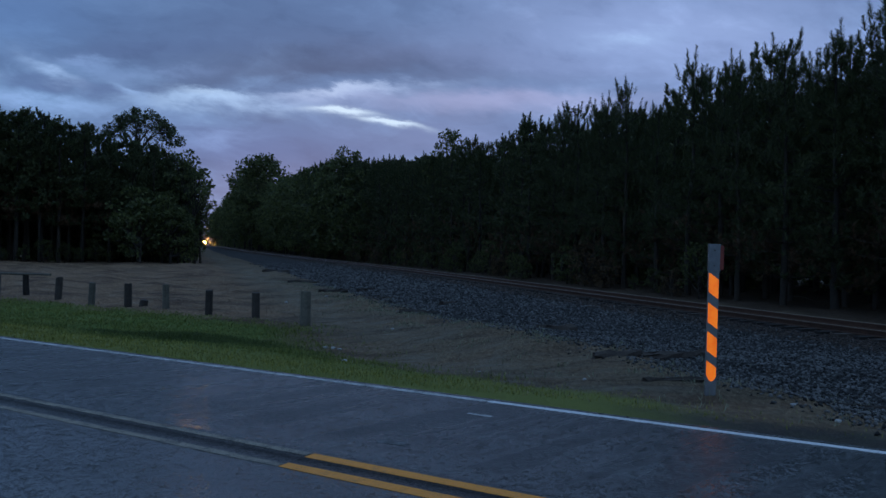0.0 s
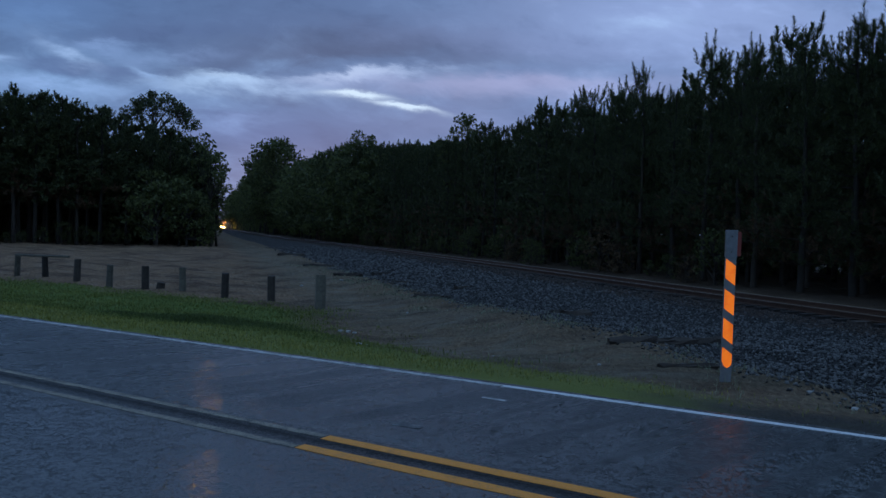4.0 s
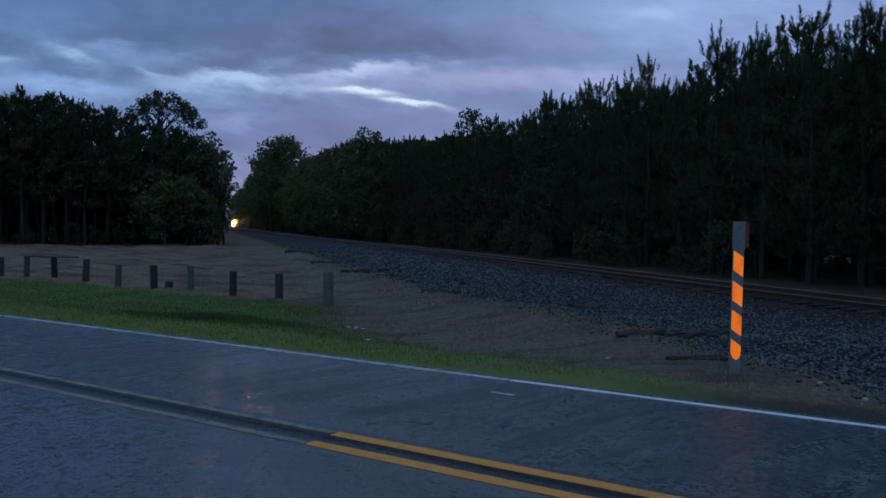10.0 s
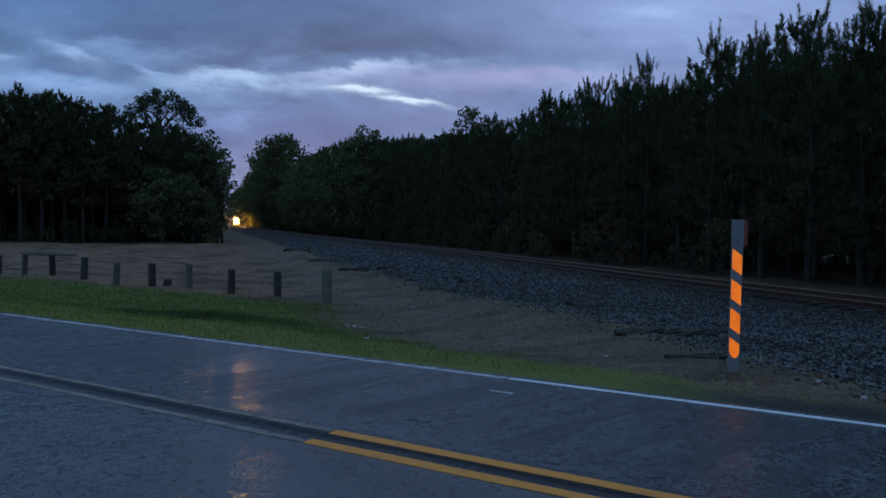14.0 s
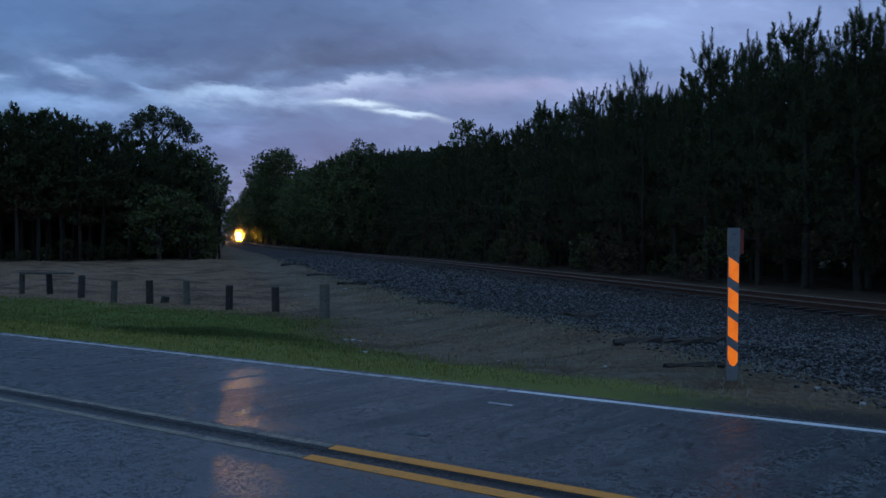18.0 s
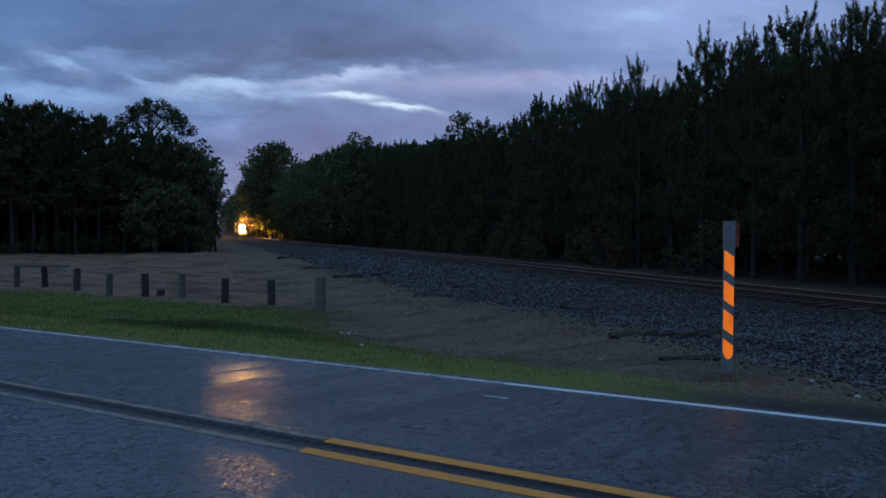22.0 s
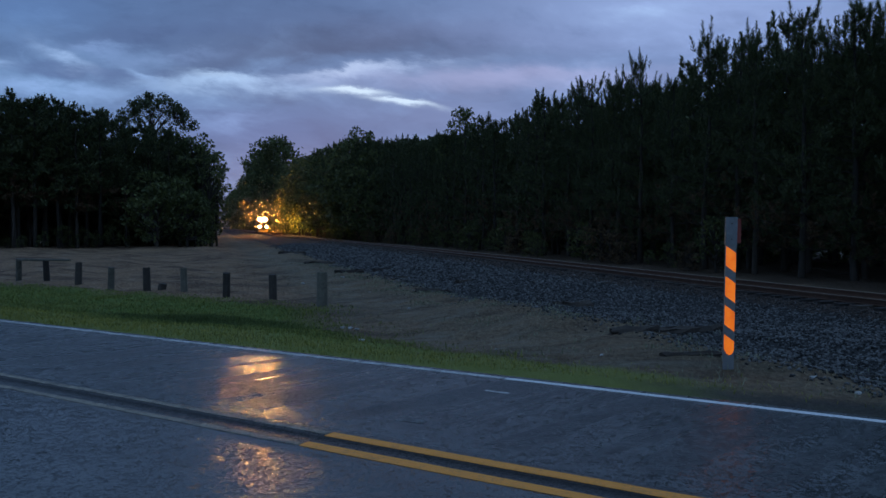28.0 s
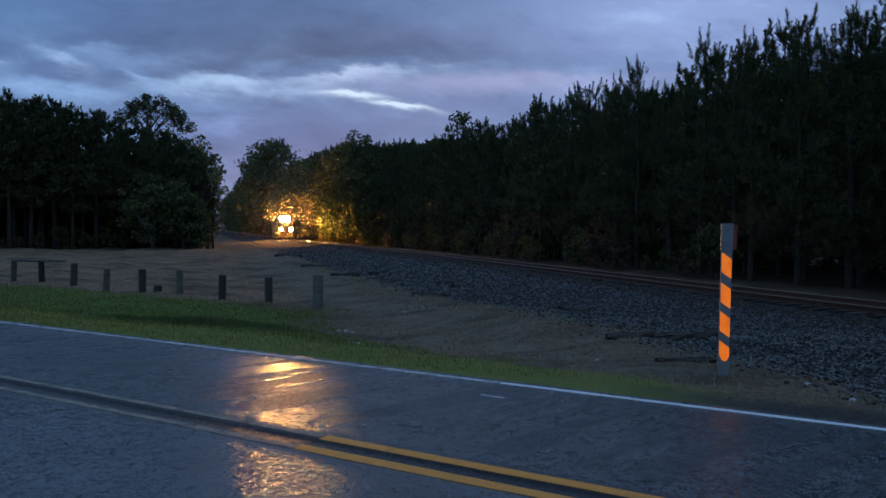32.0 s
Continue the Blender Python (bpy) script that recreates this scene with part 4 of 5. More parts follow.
def joined_trees(name, spots, label):
    """Many far trees as one mass. spots: prototype, x, y, scale, spin."""
    V, F, M, n = [], [], [], 0
    for proto, x, y, sc, spin in spots:
        a = radians(spin)
        R = np.array([[math.cos(a), -math.sin(a), 0], [math.sin(a), math.cos(a), 0], [0, 0, 1]]) * sc
        for o in proto.children:
            v, f = mesh_arrays(o.data)
            V.append(v @ R.T + [x, y, float(ground_z(x, y)) - 0.05])
            F.append(f + n)
            M.append(np.full(len(f), 0 if o.data.materials[0] == BARK else (2 if o.data.materials[0] == LEAF else 1), np.int32))
            n += len(v)
    me = mesh_of(name, np.concatenate(V), np.concatenate(F), BARK, NEEDLE, LEAF)
    me.polygons.foreach_set("material_index", np.concatenate(M))
    return tagged(new(name, me), label, "woods", kind="stuff")


def undergrowth(name, points, radius, count, size, seed, label):
    rng = np.random.default_rng(seed)
    v, f = leaf_clumps(rng, np.array(points), np.full(len(points), radius) * rng.uniform(0.6, 1.4, len(points)), count, size)
    return tagged(new(name, mesh_of(name, v, f, LEAF)), label, "undergrowth", kind="stuff")


def build_woods():
    rng = random.Random(5)
    near = [pine(10 + i, 12.0, b, r, 0.5, 4.4, 26, 0.35, 0.027, 120) for i, (b, r) in enumerate(((1.3, 2.7), (1.0, 2.4), (1.9, 2.9), (1.2, 2.5), (2.3, 2.3)))]
    mid = [pine(30 + i, 12.0, b, r, 0.7, 3.2, 10, 0.42, 0.088, 56) for i, (b, r) in enumerate(((1.4, 2.7), (1.9, 2.4), (1.2, 2.8), (2.3, 2.6)))]
    tall = [pine(50 + i, 17.0, b, r, 0.75, 3.0, 12, 0.60, 0.14, 24) for i, (b, r) in enumerate(((5.6, 3.3), (6.6, 2.9), (4.6, 3.5)))]
    deep = [pine(60 + i, 12.0, 3.0, 2.8, 1.2, 1.4, 6, 0.85, 0.40, 6) for i in range(2)]
    broad = [broadleaf(70 + i, 15.0, 1.6, r, 80, 26, 0.52) for i, r in enumerate((4.4, 5.0, 3.9))]
    thin = broadleaf(74, 15.0, 1.6, 4.6, 45, 16, 0.95)
    lone = broadleaf(77, 14.5, 5.0, 2.6, 60, 40, 0.26)
    umbrella = broadleaf(80, 20.0, 10, 5.2, 150, 40, 0.24, NEEDLE, flat=0.07, name="umbrella_pine")
    brush = [broadleaf(90 + i, 3.0, 0.2, 1.3, 36, 26, 0.15, (LEAF_DRY, LEAF, LEAF)[i], name="shrub") for i in range(3)]
    tagged(umbrella, "tall old pine with an open flat-topped crown above the wood", "pine tree")
    for b in brush:
        tagged(b, "scrubby bush with dry leaves at the wood's edge", "bush")
    mass = []

    # plantation beyond the track
    for row, l in enumerate((8.6, 11.2, 14.2, 17.2, 20.2, 23.2)):
        s = 2.0 + row * 1.1
        while s < 165 - min(row, 3) * 6:
            H = np.interp(s, RIGHT_S, RIGHT_H) * rng.uniform(0.88, 1.08) * (1 + 0.02 * row)
            p = track_point(s + rng.uniform(-0.7, 0.7), l + rng.uniform(-0.6, 0.6))
            proto = rng.choice(near if s < 56 and row < 1 or s < 34 and row < 2 else mid)
            if row < 3:
                plant(proto, p.x, p.y, H / 12.0, rng.uniform(0, 360), squash=rng.uniform(0.85, 1.15), group="plantation pines beyond the track")
            else:
                mass.append((rng.choice(deep), p.x, p.y, H / 12.0, rng.uniform(0, 360)))
            s += (2.3 if row < 2 else 2.9) * rng.uniform(0.8, 1.2)
    # older mixed wood farther down the line
    for row, l in enumerate((8.0, 13.0)):
        s = 112.0 + row * 3
        while s < 560:
            H = np.interp(s, RIGHT_S, RIGHT_H) * rng.uniform(0.76, 1.10)
            p = track_point(s + rng.uniform(-1, 1), np.interp(s, [110, 230, 330, 560], [l, l + 2.5, l + 3.5, l + 4.5]) + rng.uniform(-0.8, 0.8))
            spin = rng.uniform(0, 360)
            if row == 0:
                plant(rng.choice(broad), p.x, p.y, H / 15.0, spin, group="old trees along the line")
            else:
                mass.append((thin, p.x, p.y, H / 15.0, spin))
            s += np.interp(s, [110, 250, 560], [4.5, 6.0, 9.0]) * rng.uniform(0.8, 1.2)
    great = broadleaf(76, 28.0, 8.5, 9.0, 150, 34, 0.75)
    for s, l, sc, spin in ((283, 8.0, 1.22, 20), (318, 7.8, 1.16, 150), (300, 6.6, 1.02, 215), (252, 14.0, 0.72, 260)):
        p = track_point(s, l)
        plant(great, p.x, p.y, sc, spin, label="great round-headed tree overhanging the line")
    for s, l, sc, spin in ((345, 7.4, 1.02, 40), (392, 7.6, 0.98, 200), (440, 7.6, 1.02, 310), (500, 8.2, 1.0, 90), (560, 8.5, 1.05, 10), (640, 9.0, 1.1, 250), (730, 9.5, 1.1, 130), (830, 9.5, 1.15, 70)):
        p = track_point(s, l)
        plant(great, p.x, p.y, sc, spin, label="great round-headed tree overhanging the line")
    drop_proto(great)
    for x, y, sc, spin in ((2.1, 80.0, 1.02, 10), (-13.2, 122.0, 1.26, 140)):
        plant(lone, x, y, sc, spin, label="leafy tree standing above the pine plantation")
    # wood behind the field
    for row in range(6):
        n = 20
        for i in range(n):
            t = (i + rng.uniform(-0.35, 0.35)) / (n - 1)
            x, y = -66 + 36.2 * t - row * 1.35, 68.0 + 25.8 * t + 3.4 * row
            H = np.interp(t, LEFT_T, LEFT_H) * rng.uniform(0.86, 1.04)
            proto, spin, sq = rng.choice(tall), rng.uniform(0, 360), rng.uniform(0.9, 1.25)
            if row < 3:
                plant(proto, x, y, H / 17.0, spin, squash=sq, group="pines behind the field")
            else:
                mass.append((deep[row % 2], x, y, H / 12.0, spin))
    for row in range(3):
        s = 104.0
        while s < (300 if row else 420):
            p = track_point(s, -18.6 - 3.8 * row + rng.uniform(-0.8, 0.4))
            H = np.interp(s, [104, 125, 420], [8.5, 13.0, 16.0]) * rng.uniform(0.85, 1.05)
            proto, spin = rng.choice(tall + broad[:1]), rng.uniform(0, 360)
            if row == 0 and s < 160:
                plant(proto, p.x, p.y, H / 16.0, spin, group="trees along the line")
            else:
                mass.append((thin, p.x, p.y, H / 15.0, spin))
            s += np.interp(s, [104, 420], [4.0, 9.0]) * rng.uniform(0.8, 1.2)
    plant(umbrella, -41.4, 108.0, 1.11, 40, squash=0.98)
    for i in range(26):
        p = track_point(rng.uniform(560, 930), rng.choice((-1, 1)) * rng.uniform(12, 26))
        mass.append((thin, p.x, p.y, rng.uniform(1.2, 1.6), rng.uniform(0, 360)))
    for i in range(14):
        p = track_point(960 + rng.uniform(0, 20), -45 + 6.5 * i)
        mass.append((thin, p.x, p.y, rng.uniform(1.2, 1.6), rng.uniform(0, 360)))
    joined_trees("far_woods", mass, "dark mass of pines and broad trees deep in the woods")
    # dark growth that fills the woods
    pts = []
    for i in range(2300):
        s = rng.uniform(-8, 175)
        p = track_point(s, rng.uniform(15.5, 27))
        pts.append((p.x, p.y, rng.uniform(0, 10.8)))
    for i in range(1300):
        p = track_point(rng.uniform(-25, 180), rng.uniform(24, 30))
        pts.append((p.x, p.y, rng.uniform(0, 5.0)))
    undergrowth("woods_undergrowth", pts, 1.5, 26, 0.55, 3, "dark tangled growth between the plantation trunks")
    pts = []
    for i in range(900):
        t, d = rng.uniform(-0.15, 1), rng.uniform(11, 25)
        pts.append((-66 + 34.0 * t - d * 0.40, 68 + 25.8 * t + d, rng.uniform(0, 7.5)))
    for i in range(500):
        p = track_point(rng.uniform(108, 330), rng.uniform(-34, -20.5))
        pts.append((p.x, p.y, rng.uniform(0, 8)))
    for i in range(700):
        s = rng.uniform(150, 560)
        p = track_point(s, rng.uniform(10, 22))
        pts.append((p.x, p.y, rng.uniform(0, 12)))
    for i in range(600):
        p = track_point(rng.uniform(560, 950), rng.choice((-1, 1)) * rng.uniform(9.5, 24))
        pts.append((p.x, p.y, rng.uniform(0, 15)))
    for i in range(420):
        p = track_point(960 + rng.uniform(0, 20), rng.uniform(-45, 45))
        pts.append((p.x, p.y, rng.uniform(0, 18)))
    undergrowth("woods_undergrowth", pts, 2.2, 26, 0.95, 4, "dark tangled growth deep in the far woods")
    # scrub at the wood's feet
    for i in range(72):
        s = 36 + i * 1.75 + rng.uniform(-1, 1)
        p = track_point(s, 6.6 + rng.uniform(-0.5, 1.6))
        plant(rng.choice(brush), p.x, p.y, rng.uniform(0.3, 0.95), rng.uniform(0, 360), group="scrub beside the track")
    for i in range(26):
        t = i / 25
        plant(rng.choice(brush[1:]), -66 + 36.4 * t, 66.6 + 25.8 * t + rng.uniform(0, 1.5), rng.uniform(0.4, 1.0), rng.uniform(0, 360), group="scrub at the field's edge")
    # dense growth down to the ground at the wood's corner
    for s, l, sc, spin in ((96.5, -18.0, 2.1, 10), (99.0, -17.5, 1.9, 80), (101.5, -17.9, 2.2, 150), (104.0, -17.5, 2.0, 220), (97.5, -19.2, 2.5, 300), (101.0, -19.0, 2.7, 40),
                           (95.6, -21.5, 2.4, 120), (98.5, -22.0, 2.8, 200), (107.0, -17.8, 2.2, 260), (103.0, -19.0, 3.0, 330), (106.0, -19.6, 3.4, 20), (99.8, -16.4, 1.2, 95)):
        p = track_point(s, l)
        plant(brush[1 + int(spin / 10) % 2], p.x, p.y, sc, spin, label="tall dense leafy bush at the wood's corner", group="bushes at the wood's corner")
    for i in range(7):
        p = track_point(100.5 + i * 1.2, -17.8 + rng.uniform(-1.2, 0.2))
        plant(brush[1], p.x, p.y, rng.uniform(0.7, 1.1), rng.uniform(0, 360), group="scrub at the wood's corner")
    for proto, x, y, H, spin in ((broad[2], -31.6, 96.0, 12.6, 30), (broad[0], -32.6, 101.5, 12.5, 200), (broad[1], -31.6, 95.0, 6.5, 100), (broad[2], -34.0, 95.0, 14.2, 80)):
        plant(proto, x, y, H / 15.0, spin, squash=0.92, label="leafy tree at the wood's corner", group="trees at the wood's corner")
    sapling = broadleaf(83, 9.0, 3.2, 1.9, 34, 12, 0.28, name="sapling")
    tagged(sapling, "thin leafy sapling leaning out of the wood's corner", "tree")
    for s, l, sc, spin in ((100.0, -15.4, 1.25, 0), (104.0, -15.0, 1.1, 120), (108.0, -15.9, 1.4, 200), (102.0, -16.8, 1.5, 300), (106.0, -17.2, 1.6, 60)):
        p = track_point(s, l)
        plant(sapling, p.x, p.y, sc, spin, group="saplings at the wood's corner")
    for t in near + mid + tall + broad + deep + [umbrella, lone, sapling, thin] + brush:
        drop_proto(t)


RIGHT_S = [0, 28, 34, 50, 64, 73, 90, 108, 150, 230, 330, 560]
RIGHT_H = [13.4, 13.0, 11.6, 11.8, 12.1, 11.5, 12.4, 13.4, 17.6, 20.5, 21.0, 23.0]
LEFT_T = [0.0, 0.5, 0.64, 0.70, 0.79, 0.93, 1.0]
LEFT_H = [17.0, 17.3, 17.0, 16.2, 15.8, 14.9, 12.6]
build_woods()

# ---- locomotive ----


def disc(bm, r, depth, m, sides=20):
    bmesh.ops.create_cone(bm, cap_ends=True, segments=sides, radius1=r, radius2=r * 0.96, depth=depth, matrix=m)
    return bm


def hood(r, depth, m, sides=20):
    """An open tube that keeps a lamp's light to a forward beam."""
    bm = bmesh.new()
    rings = []
    for rr, z in ((r + 0.015, 0.0), (r + 0.015, depth), (r, depth), (r, 0.0)):
        rings.append([bm.verts.new(m @ Vector((rr * math.cos(a * 2 * math.pi / sides), rr * math.sin(a * 2 * math.pi / sides), z))) for a in range(sides)])
    for a, b in zip(rings, rings[1:] + rings[:1]):
        for i in range(sides):
            bm.faces.new((a[i], a[(i + 1) % sides], b[(i + 1) % sides], b[i]))
    bmesh.ops.recalc_face_normals(bm, faces=bm.faces)
    return bm


def locomotive():
    loco = tagged(new("locomotive"), "dark freight locomotive with blazing headlamps on the track", "locomotive")
    B = bmesh.new
    front = pose(0, 0, 0, -90, 0, 0)  # cone axis along +y
    part("underframe", box(B(), 2.9, 21.0, 0.35, pose(0, -10.6, 1.25), 0.05), STEEL, loco)
    part("hood", box(B(), 2.0, 15.6, 2.55, pose(0, -13.2, 1.6), 0.12), LOCO_DARK, loco)
    cab = part("cab", box(B(), 3.05, 2.6, 2.85, pose(0, -4.0, 1.6), 0.15), LOCO_DARK, loco)
    part("nose", box(B(), 2.1, 2.2, 1.75, pose(0, -1.65, 1.6), 0.22), LOCO_DARK, loco)
    for x in (-0.75, 0.75):
        part("windscreen", box(B(), 1.05, 0.05, 0.72, pose(x, -2.70, 3.42), 0.02), GLASS, cab)
    for x in (-1.53, 1.53):
        part("side_window", box(B(), 0.05, 1.2, 0.7, pose(x, -4.0, 3.4), 0.02), GLASS, cab)
    pilot = B()
    box(pilot, 2.9, 0.3, 0.85, pose(0, -0.1, 0.32), 0.06)
    part("pilot", pilot, LOCO_TRIM, loco)
    part("coupler", box(B(), 0.3, 0.7, 0.35, pose(0, 0.3, 0.72), 0.06), STEEL, loco)
    for x in (-1.3, 1.3):
        part("handrail", rod(B(), (x, -0.1, 1.15), (x, -0.1, 2.5), 0.025), LOCO_TRIM, loco)
    box_lamp = part("lamp_housing", box(B(), 2.3, 0.34, 1.15, pose(0, -2.66, 3.58), 0.08), STEEL, loco)
    for x in (-0.53, 0.53):
        part("headlamp", disc(B(), LAMP_R, 0.10, pose(x, -2.42, 4.15) @ front), HEADLAMP, box_lamp, "dazzling amber headlamp")
        part("lamp_hood", hood(LAMP_R + 0.01, 0.30, pose(x, -2.40, 4.15) @ front), STEEL, box_lamp)
    for x in (-0.95, 0.95):
        h = part("ditch_lamp_housing", box(B(), 0.62, 0.3, 0.62, pose(x, -0.02, 1.64), 0.05), STEEL, loco)
        part("lamp_hood", hood(DITCH_R + 0.01, 0.20, pose(x, 0.15, 1.95) @ front), STEEL, h)
        part("ditch_lamp", disc(B(), DITCH_R, 0.08, pose(x, 0.17, 1.95) @ front), HEADLAMP, h, "dazzling amber ditch lamp")
    # unseen deep-hooded lamps, added to brighten the woods beside the line
    for (toe, r, deep, h), mat in zip(FILL_LAMPS, (FILL_WIDE, FILL_NARROW)):
        aim = pose(-1.35, -0.05, h, 0, 0, toe) @ front
        side = part("side_lamp", disc(B(), r, 0.06, aim), mat, loco, "added unseen amber lamp in a deep black hood")
        # black hood and back keep the added light off the camera's side
        part("lamp_hood", hood(r + 0.005, deep + 0.1, aim @ pose(0, 0, -0.1)), LAMP_BLACK, side)
        part("lamp_back", disc(B(), r + 0.02, 0.03, aim @ pose(0, 0, -0.11)), LAMP_BLACK, side)
    # flakes added in front of the lamps to catch their light as a halo
    tagged(under("exhaust_haze", halo_mesh(), loco, "fine brownish flakes added to imitate the headlamp halo"), kind="stuff")
    for y in (-4.6, -16.6):
        for x in (-1.1, 1.1):
            part("bogie_frame", box(B(), 0.2, 4.6, 0.45, pose(x, y, 0.55), 0.05), STEEL, loco)
        for k in (-1.7, 0, 1.7):
            for x in (-0.75, 0.75):
                part("wheel", disc(B(), 0.5, 0.14, pose(x, y + k, 0.5, 0, 90, 0), 24), STEEL, loco)
    part("fuel_tank", box(B(), 2.6, 4.6, 0.85, pose(0, -10.6, 0.42), 0.2), STEEL, loco)
    part("radiator", box(B(), 2.8, 3.4, 0.7, pose(0, -18.6, 3.5), 0.1), LOCO_DARK, loco)
    return loco


def halo_mesh():
    """Added flakes that imitate the lamps' halo, moving with the engine's nose, clear of the narrow beam."""
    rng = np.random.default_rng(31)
    n = HALO_COUNT
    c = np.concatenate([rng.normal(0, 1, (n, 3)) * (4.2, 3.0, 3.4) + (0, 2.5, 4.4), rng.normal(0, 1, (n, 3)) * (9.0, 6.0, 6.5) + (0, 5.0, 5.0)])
    toe, r, deep, h = FILL_LAMPS[1]
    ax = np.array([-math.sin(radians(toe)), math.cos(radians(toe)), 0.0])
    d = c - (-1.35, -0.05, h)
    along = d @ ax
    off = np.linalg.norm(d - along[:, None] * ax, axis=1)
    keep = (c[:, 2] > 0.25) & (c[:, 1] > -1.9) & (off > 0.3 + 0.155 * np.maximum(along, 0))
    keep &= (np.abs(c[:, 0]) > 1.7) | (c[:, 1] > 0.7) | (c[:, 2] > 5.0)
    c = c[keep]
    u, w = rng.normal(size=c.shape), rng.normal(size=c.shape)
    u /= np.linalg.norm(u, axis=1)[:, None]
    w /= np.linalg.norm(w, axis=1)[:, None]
    size = HALO_SIZE * rng.uniform(0.6, 1.3, (len(c), 1))
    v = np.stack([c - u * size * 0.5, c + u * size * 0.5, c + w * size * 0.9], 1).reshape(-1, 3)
    return mesh_of("exhaust_haze", v, np.arange(len(v)).reshape(-1, 3), HALO)


FILL_LAMPS = ((26.0, 0.11, 0.54, 2.75), (8.8, 0.07, 1.05, 3.15))   # toe-out, radius, hood depth, height
HALO_COUNT, HALO_SIZE = 62000, 0.045
# the warm tint puts the halo's amber into the flakes' colour
HALO = foliage("exhaust_haze", (0.70, 0.50, 0.27), (0.76, 0.55, 0.30), 0.5)
# discs wider than real lamp glass, so their shape takes in the glare
LAMP_R, DITCH_R = 0.50, 0.28
LOCO = locomotive()

# ---- sleepers ----


def sleepers():
    rng = random.Random(8)
    bm = box(bmesh.new(), 2.6, 0.23, 0.17, pose(0, 0, -0.17), 0.012)
    me = bpy.data.meshes.new("sleeper")
    bm.to_mesh(me)
    bm.free()
    me.materials.append(CREOSOTE)
    turn = math.degrees(math.atan2(SIDE[1], SIDE[0]))
    soup = Soup()
    corners = np.array([(x, y, z) for z in (-0.17, 0) for x, y in ((-1.3, -0.115), (1.3, -0.115), (1.3, 0.115), (-1.3, 0.115))])
    quads = [(0, 1, 5, 4), (1, 2, 6, 5), (2, 3, 7, 6), (3, 0, 4, 7), (4, 5, 6, 7)]
    for i in range(760):
        s = -8 + 0.56 * i
        p = track_point(s + rng.uniform(-0.03, 0.03), rng.uniform(-0.05, 0.05), float(rail_z(s)) - 0.152)
        m = pose(p.x, p.y, p.z, 0, 0, turn + rng.uniform(-1.2, 1.2))
        if i < 300:
            under("sleeper", me, RAILWAY, m=m)
        else:
            soup.add(np.array([m @ Vector(c) for c in corners]), quads)
    tagged(under("sleepers", soup.mesh("sleepers", CREOSOTE), RAILWAY), kind="stuff")


sleepers()

# ---- loose ground cover ----


def ballast_stones():
    rng = np.random.default_rng(12)
    n = 70000
    s = 10.0 / (1 - rng.uniform(0, 1, n) * (1 - 10.0 / 100.0)) + rng.uniform(-1, 1, n) - 1
    l = rng.uniform(-9.9, 2.6, n)
    keep = (np.abs(l) > 1.45) | (rng.uniform(0, 1, n) < 0.35)
    keep &= rng.uniform(0, 1, n) < np.clip((l + 9.9) / 1.2, 0.06, 1)
    s, l = s[keep], l[keep]
    n = len(s)
    x = TRACK_X + TRACK[0] * s + SIDE[0] * l
    y = TRACK[1] * s + SIDE[1] * l
    far = np.hypot(x, y)
    r = rng.uniform(0.018, 0.048, n) * np.clip(far / 22.0, 0.85, 2.0)
    unit = np.array([(1, 0, 0), (0, 1, 0), (-1, 0, 0), (0, -1, 0), (0, 0, 1), (0, 0, -1)], float)
    v = unit[None] * rng.uniform(0.55, 1.25, (n, 6, 1)) + rng.normal(0, 0.22, (n, 6, 3))
    q = rng.normal(size=(n, 4))
    q /= np.linalg.norm(q, axis=1)[:, None]
    w, a, b, c = q.T
    R = np.stack([1 - 2 * (b * b + c * c), 2 * (a * b - c * w), 2 * (a * c + b * w), 2 * (a * b + c * w), 1 - 2 * (a * a + c * c), 2 * (b * c - a * w),
                  2 * (a * c - b * w), 2 * (b * c + a * w), 1 - 2 * (a * a + b * b)], -1).reshape(n, 3, 3)
    v = np.einsum("nij,nkj->nki", R, v) * r[:, None, None] * [1, 1, 0.8]
    v += np.stack([x, y, ground_z(x, y) + r * 0.25], -1)[:, None]
    f = np.array([(0, 1, 4), (1, 2, 4), (2, 3, 4), (3, 0, 4), (1, 0, 5), (2, 1, 5), (3, 2, 5), (0, 3, 5)])
    oily = np.abs(l + rng.normal(0, 0.35, n)) < 2.5
    for sel, mat, label in ((~oily, STONE, "broken grey ballast stones beside the track"), (oily, STONE_OILY, "oily brown ballast stones between the sleepers")):
        w = v[sel]
        faces = (f[None] + (np.arange(len(w)) * 6)[:, None, None]).reshape(-1, 3)
        tagged(new("ballast", mesh_of("ballast", w.reshape(-1, 3), faces, mat)), label, "ballast", kind="stuff")


ballast_stones()


